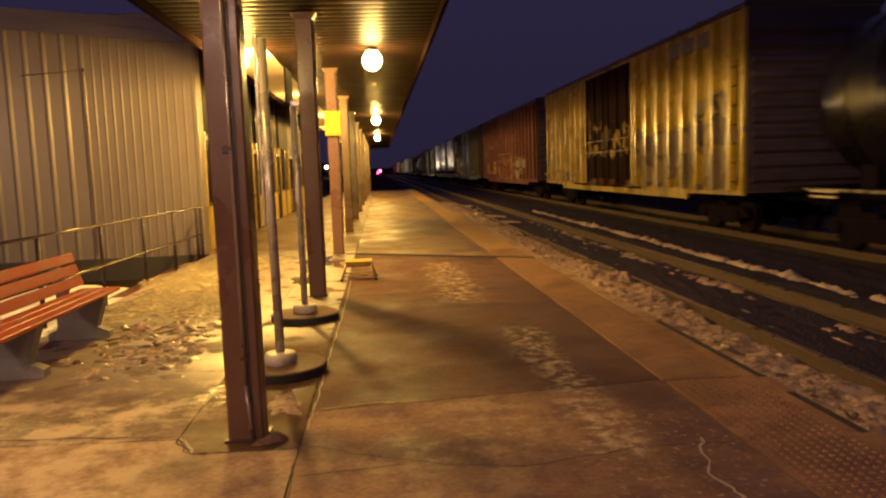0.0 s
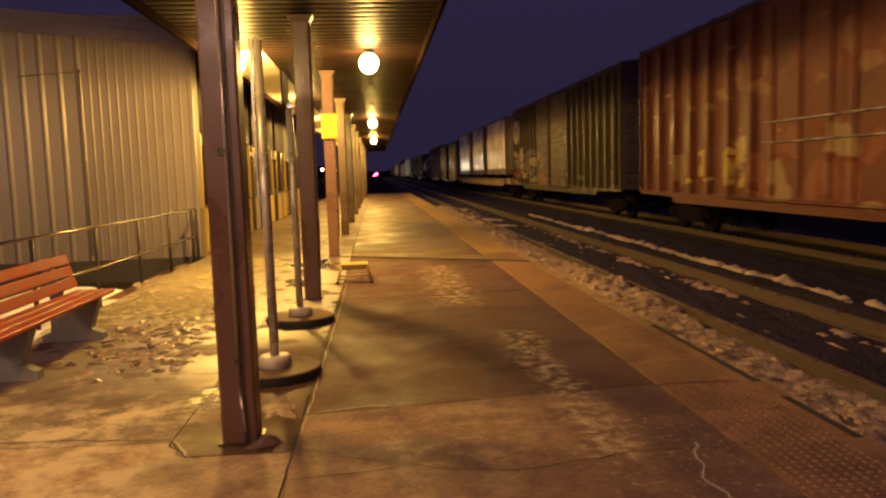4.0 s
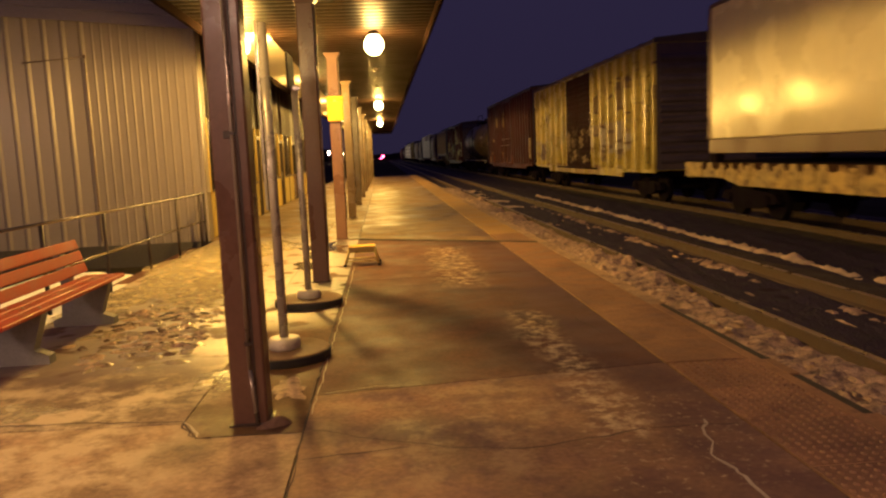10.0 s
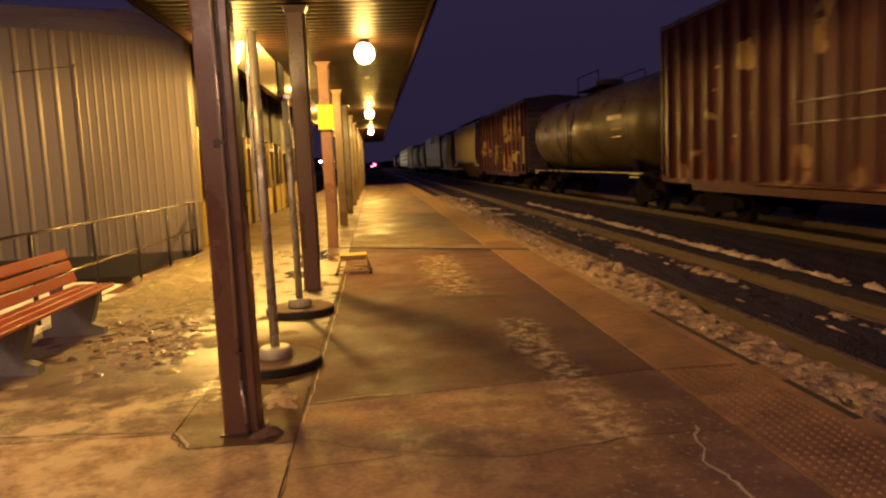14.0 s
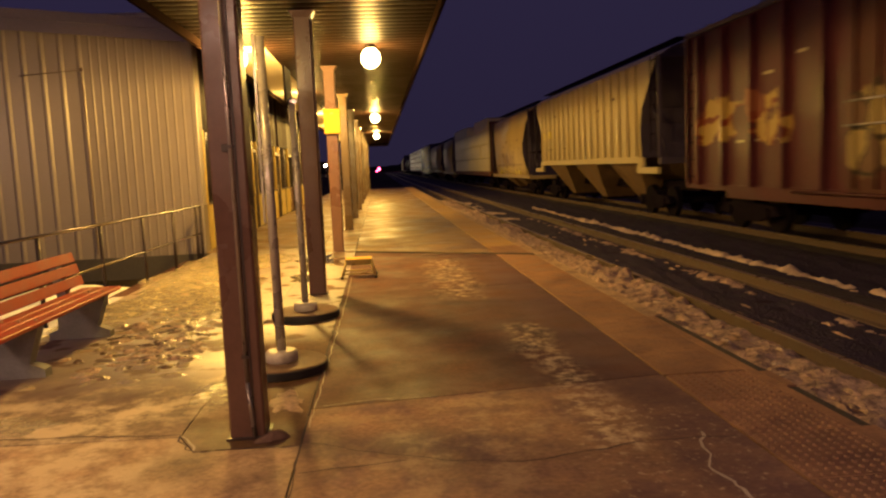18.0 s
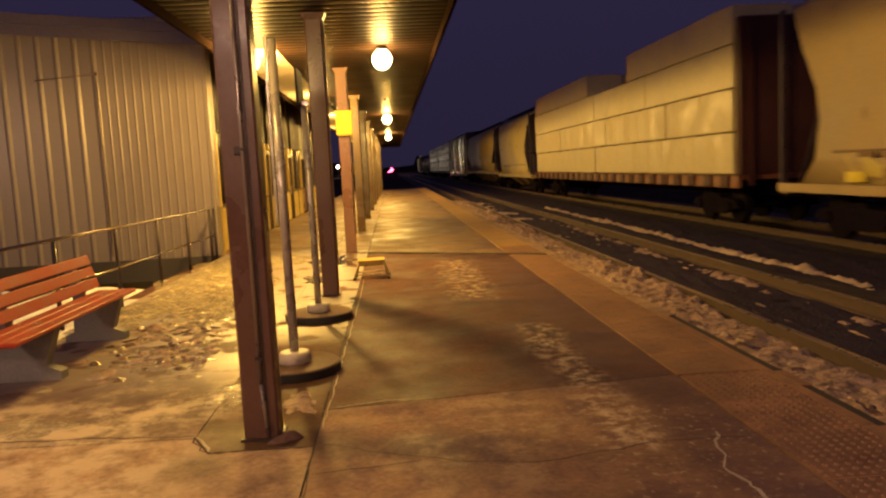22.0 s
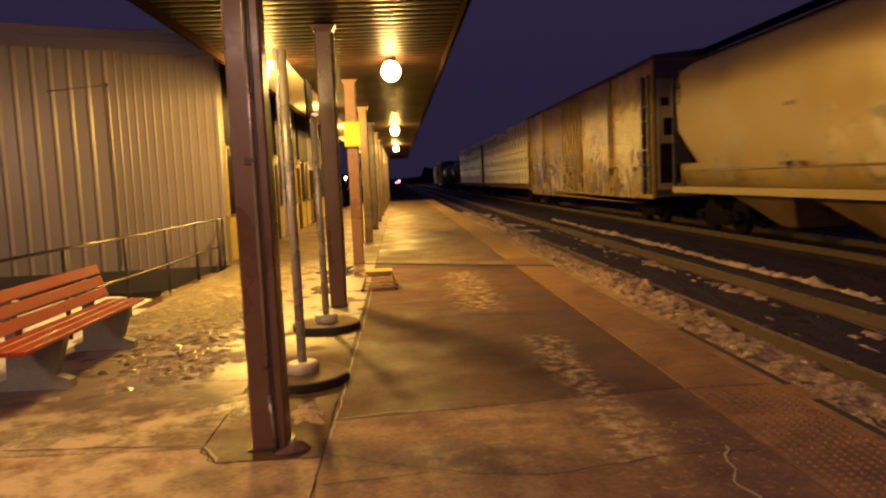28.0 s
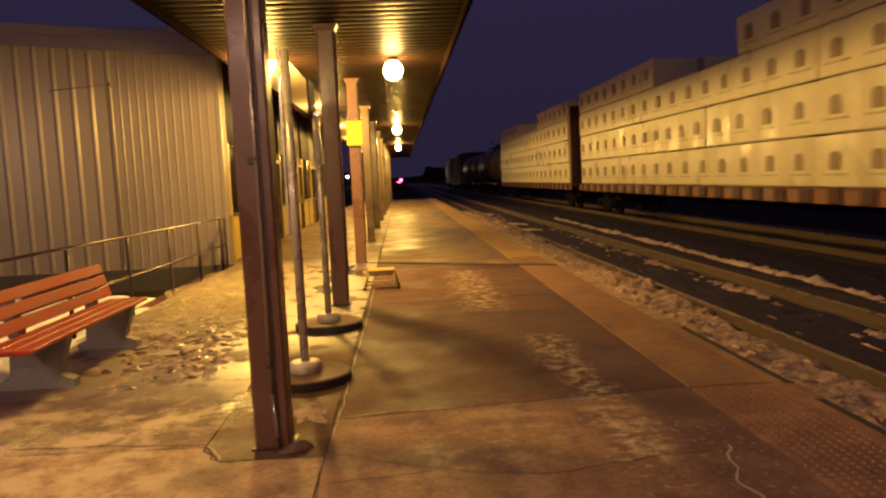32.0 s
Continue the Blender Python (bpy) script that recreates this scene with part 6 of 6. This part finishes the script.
def centerbeam(s0, s1, wrap, printed, layers, seed, label):
    """Layers: for each height, the stretches (as parts of the length) that carry a bundle."""
    L = s1 - s0
    h = L / 2
    mid = (s0 + s1) / 2
    car = ride(thing("centerbeam_flatcar", label, "flatcar", None, "freight cars"), mid)
    part("deck", boxed(-1.5, 1.5, -h + 0.3, h - 0.3, 1.14, 1.26), M_BEAM, car)
    for sx in (-1, 1):
        part("side_beam", boxed(sx * 1.5 - 0.05, sx * 1.5 + 0.05, -h + 0.2, h - 0.2, 0.96, 1.22, 0.01), M_BEAMPALE, car)
    pocket = mesh_of("stake_pocket", boxed(-1.60, -1.55, -0.21, 0.21, 0.97, 1.25, 0.012), M_BULKHEAD)
    for i in range(24):
        part("stake_pocket", pocket, None, car, at=pose(0, -h + 0.8 + i * (L - 1.6) / 23, 0))
    part("centre_sill", boxed(-0.3, 0.3, -h + 0.2, h - 0.2, 0.7, 1.14), M_BLACKU, car)
    for sy in (-1, 1):
        bk = part("bulkhead", boxed(-1.45, 1.45, sy * (h - 0.35) - 0.1, sy * (h - 0.35) + 0.1, 1.26, 4.85, 0.02), M_BULKHEAD, car, "end bulkhead in red darkened for shade")
        for x in (-1.2, -0.4, 0.4, 1.2):
            part("bulkhead_rib", boxed(x - 0.06, x + 0.06, sy * (h - 0.35) + sy * 0.1 - 0.06, sy * (h - 0.35) + sy * 0.1 + 0.06, 1.0, 4.8), M_BULKHEAD, bk)
    part("centre_beam", boxed(-0.07, 0.07, -h + 0.45, h - 0.45, 4.35, 4.75, 0.01), M_BEAM, car)
    for i in range(15):
        y = -h + 0.9 + i * (L - 1.8) / 14
        part("beam_post", boxed(-0.06, 0.06, y - 0.08, y + 0.08, 1.26, 4.35), M_BEAM, car)
    random.seed(seed)
    inner = L - 0.9
    for sx in (-1, 1):
        for lev, (z0, z1, stretches) in enumerate(layers):
            for a, b in stretches:
                yc = -inner / 2 + inner * (a + b) / 2
                hl = inner * (b - a) / 2 - 0.012
                jx = random.uniform(-0.02, 0.02)
                bu = ride(thing("lumber_bundle", ("white wrapped lumber bundle with printed grey marks" if printed else "white plastic wrapped lumber bundle") + " on the flatcar", "lumber bundle", None, "lumber bundles"), mid + yc, 0, 0)
                bm = bmesh.new()
                n = max(2, int(hl * 2 / 0.45))
                secs = []
                for k in range(n + 1):
                    y = -hl + 2 * hl * k / n
                    e = 0.03 if k in (0, n) else 0.0
                    w = 0.014 * math.sin(k * 2.4 + lev) + random.uniform(-0.008, 0.008)
                    xo = 1.555 + jx + w - e
                    secs.append([bm.verts.new((sx * x, y, z)) for x, z in ((0.12, z0 + e * 0.3), (xo - 0.02, z0 + e * 0.3), (xo, z0 + 0.03), (xo, z1 - 0.035), (xo - 0.02, z1 - 0.012 - e * 0.3), (0.12, z1 - 0.012 - e * 0.3))])
                for p, q in zip(secs, secs[1:]):
                    for k in range(6):
                        bm.faces.new((p[k], p[(k + 1) % 6], q[(k + 1) % 6], q[k]))
                bm.faces.new(secs[0][::-1])
                bm.faces.new(secs[-1])
                bmesh.ops.recalc_face_normals(bm, faces=bm.faces[:])
                part("plastic_wrap", bm, wrap, bu)
                for y in (-hl * 0.75, 0, hl * 0.75):
                    part("spacer_block", SPACER, None, bu, at=pose(sx * 0.85, y, z0 - 0.02))
                if printed and sx < 0:
                    m = max(1, round(hl * 2 / 1.17))
                    for k in range(m):
                        y = -hl + (k + 0.5) * 2 * hl / m
                        bm = bmesh.new()
                        zz = (z0 + z1) / 2
                        prism(bm, [(y - 0.15, zz - 0.17), (y + 0.15, zz - 0.17), (y + 0.15, zz + 0.09), (y + 0.08, zz + 0.17), (y - 0.08, zz + 0.17), (y - 0.15, zz + 0.09)], "x", -1.582 - jx, -1.54)
                        part("printed_mark", bm, M_WRAPMARK, bu)
                        part("printed_mark", boxed(-1.580 - jx, -1.54, y - 0.36, y + 0.36, zz - 0.27, zz - 0.235), M_WRAPLINE, bu)
    running_gear(car, h, 2.6)
    return car


# cars in order of passing, by their place along the train
tank_car(-0.6, 14.5, "black tank car rolling past in the dark", M_TANK)
boxcar(15.78, 35.02, 5.24, M_BOXYEL, "weathered yellow ribbed boxcar with a dark door", (7.3, 12.4), M_YELDOOR, (8, 8), plate=(1.38, 3.95, 4.46, 4.80, M_PLATE))
boxcar(37.27, 56.64, 5.24, M_BOXRUST, "rusty red brown ribbed boxcar with painted tags", (7.0, 12.1), M_BOXRUST, (7, 7), reflector=True, step=2.4)
boxcar(58.45, 77.32, 5.24, M_BOXGREY, "olive grey ribbed boxcar with corrugated doors and graffiti", (7.12, 12.5), M_GREYDOOR, (8, 7), louvre=True, bars=False, emblem=(17.6, 3.84, 0.66), step=2.8, gap=0.22)
spine_flatcar(78.67, 106.38)
container(80.07, 87.58, 1.86, 4.93, "white container with a dark cooling unit on its end", True)
container(89.54, 95.47, 1.86, 4.93, "plain white container with a grey bottom rail")
container(97.42, 104.88, 1.86, 4.93, "plain white container with a grey bottom rail")
boxcar(108.58, 125.48, 4.94, M_BOXPALE, "faded cream yellow boxcar with a dark corrugated door", (6.61, 10.28), M_PALEDOOR, (7, 6), louvre=True, bars=False, endpaint=M_CAREND)
boxcar(126.59, 142.80, 5.22, M_BOXRUST_PLAIN, "rusty brown ribbed boxcar with pale stencils", (6.5, 9.7), M_BOXRUST_PLAIN, (8, 8), plate=(0.12, 0.42, 1.4, 2.45, M_LETTER), step=1.85, letters=((1.0, 6.2, 3.68, 4.05, 7), (1.0, 6.2, 2.98, 3.33, 7)))
tank_car(143.6, 160.6, "dusty dark tank car with a dull sheen", M_TANKDUST)
boxcar(161.40, 177.80, 4.95, M_BOXRED, "oxide red ribbed boxcar with pale graffiti", (6.6, 9.7), M_REDDOOR, (5, 5), plate=(0.12, 0.45, 1.5, 2.9, M_LETTER), step=2.2, letters=((1.2, 5.7, 3.88, 4.2, 4), (1.2, 5.7, 3.22, 3.52, 4)))
hopper_car(179.67, 196.75, M_HOPPER, "cream ribbed covered hopper with sloping bays", 17, 4.95, 1.78, False, 3, ends=1.85, plates=((5.76, 6.1, 2.82, 3.16), (4.85, 5.18, 2.83, 3.15)))
hopper_car(198.20, 210.85, M_HOPPER2, "dusty tan smooth sided covered hopper with painted letters", 0, 4.85, 1.10, True, 2, marks=0, ends=1.6, plates=((-2.95, -2.35, 1.16, 1.38), (3.7, 4.2, 1.16, 1.34)))
LUM = [(1.28, 2.26, [(0, 0.25), (0.25, 0.5), (0.5, 0.75), (0.75, 1)]), (2.27, 3.26, [(0, 0.18), (0.18, 0.435), (0.435, 0.75), (0.75, 1)]), (3.27, 4.27, [(0, 0.25), (0.25, 0.5), (0.5, 0.75), (0.75, 1)])]
PRINTED = [(1.28, 2.26, [(0, 0.21), (0.21, 0.515), (0.515, 0.76), (0.76, 1)]), (2.27, 3.30, [(0, 0.21), (0.21, 0.43), (0.43, 0.655), (0.655, 1)]), (3.31, 4.28, [(0, 0.21), (0.21, 0.45), (0.45, 0.655), (0.655, 1)])]
centerbeam(212.4, 236.95, M_WRAP, False, LUM + [(4.28, 5.15, [(0, 0.33), (0.54, 1)])], 5, "centerbeam flatcar loaded with plain white lumber bundles")
hopper_car(238.27, 251.19, M_HOPPER4, "pale smooth sided covered hopper", 0, 4.85, 1.10, True, 2, ends=1.5)
long_hopper = hopper_car(252.54, 273.04, M_HOPPER3, "long pale covered hopper with graffiti low on its side", 0, 4.85, 1.25, True, 4, marks=0, ends=0.75)
# solid dark wedges stand in for the shaded openings at each end
for sy in (-1, 1):
    bm = bmesh.new()
    prism(bm, [(sy * 9.62, 1.92), (sy * 9.62, 2.82), (sy * 9.3, 2.62), (sy * 8.46, 1.92)], "x", -1.625, -1.3)
    part("end_opening", bm, M_BLACKU, long_hopper, "dark raised wedge standing in for a shaded end opening")
reefer = boxcar(274.54, 296.54, 5.38, M_REEFER, "glossy white refrigerator boxcar covered in graffiti", (9.3, 12.6), M_REEFER, (1, 1), sill=0.82, bars=True, step=21)
# cooling machinery on the leading end of the refrigerator car
part("machinery_panel", boxed(-1.45, -0.62, -11.10, -11.04, 1.15, 4.55, 0.01), M_MACHINE, reefer, "pale machinery end panel")
part("machinery_panel", boxed(0.62, 1.45, -11.10, -11.04, 1.15, 4.55, 0.01), M_MACHINE, reefer, "pale machinery end panel")
for z0, z1, x0, x1 in ((1.35, 2.57, -1.38, -0.74), (2.82, 3.35, -1.26, -0.84), (3.72, 3.98, -1.34, -1.08)):
    part("vent_opening", boxed(x0, x1, -11.115, -11.10, z0, z1, 0.004), M_BLACKU, reefer, "dark machinery opening")
for z in range(6):
    part("grab_rung", boxed(-1.65, -1.63, -10.85, -10.25, 1.5 + z * 0.45, 1.518 + z * 0.45), M_CONDUIT, reefer)
for y in (-10.86, -10.22):
    part("end_post", boxed(-1.66, -1.53, y - 0.05, y + 0.05, 1.0, 4.7, 0.01), M_CAREND, reefer)
centerbeam(296.80, 321.44, M_WRAP2, True, PRINTED + [(4.29, 5.18, [(0, 0.35), (0.595, 1)])], 6, "centerbeam flatcar loaded with printed white lumber bundles")
centerbeam(322.87, 347.57, M_WRAP2, True, PRINTED + [(4.29, 5.18, [(0, 0.33), (0.62, 1)])], 7, "centerbeam flatcar loaded with printed white lumber bundles")
tank_car(349.2, 366.0, "dusty dark tank car with a dull sheen", M_TANKDUST)
tank_car(367.4, 384.2, "dusty dark tank car with a dull sheen", M_TANKDUST)
boxcar(386.0, 402.4, 5.0, M_BOXRUST_PLAIN, "rusty brown ribbed boxcar far down the train", (8.2, 11.6), M_BOXRUST_PLAIN, (7, 5))
hopper_car(404.0, 420.0, M_HOPPER4, "pale covered hopper far down the train", 0, 4.85, 1.2, True, 3, ends=1.6)


def motions():
    for ob, s, dx, dz in riders:
        walk(ob, [(t, pose(TRACK_X + dx, s - travelled(t), RAIL_TOP + dz)) for t in range(0, 33, 2)])


motions()
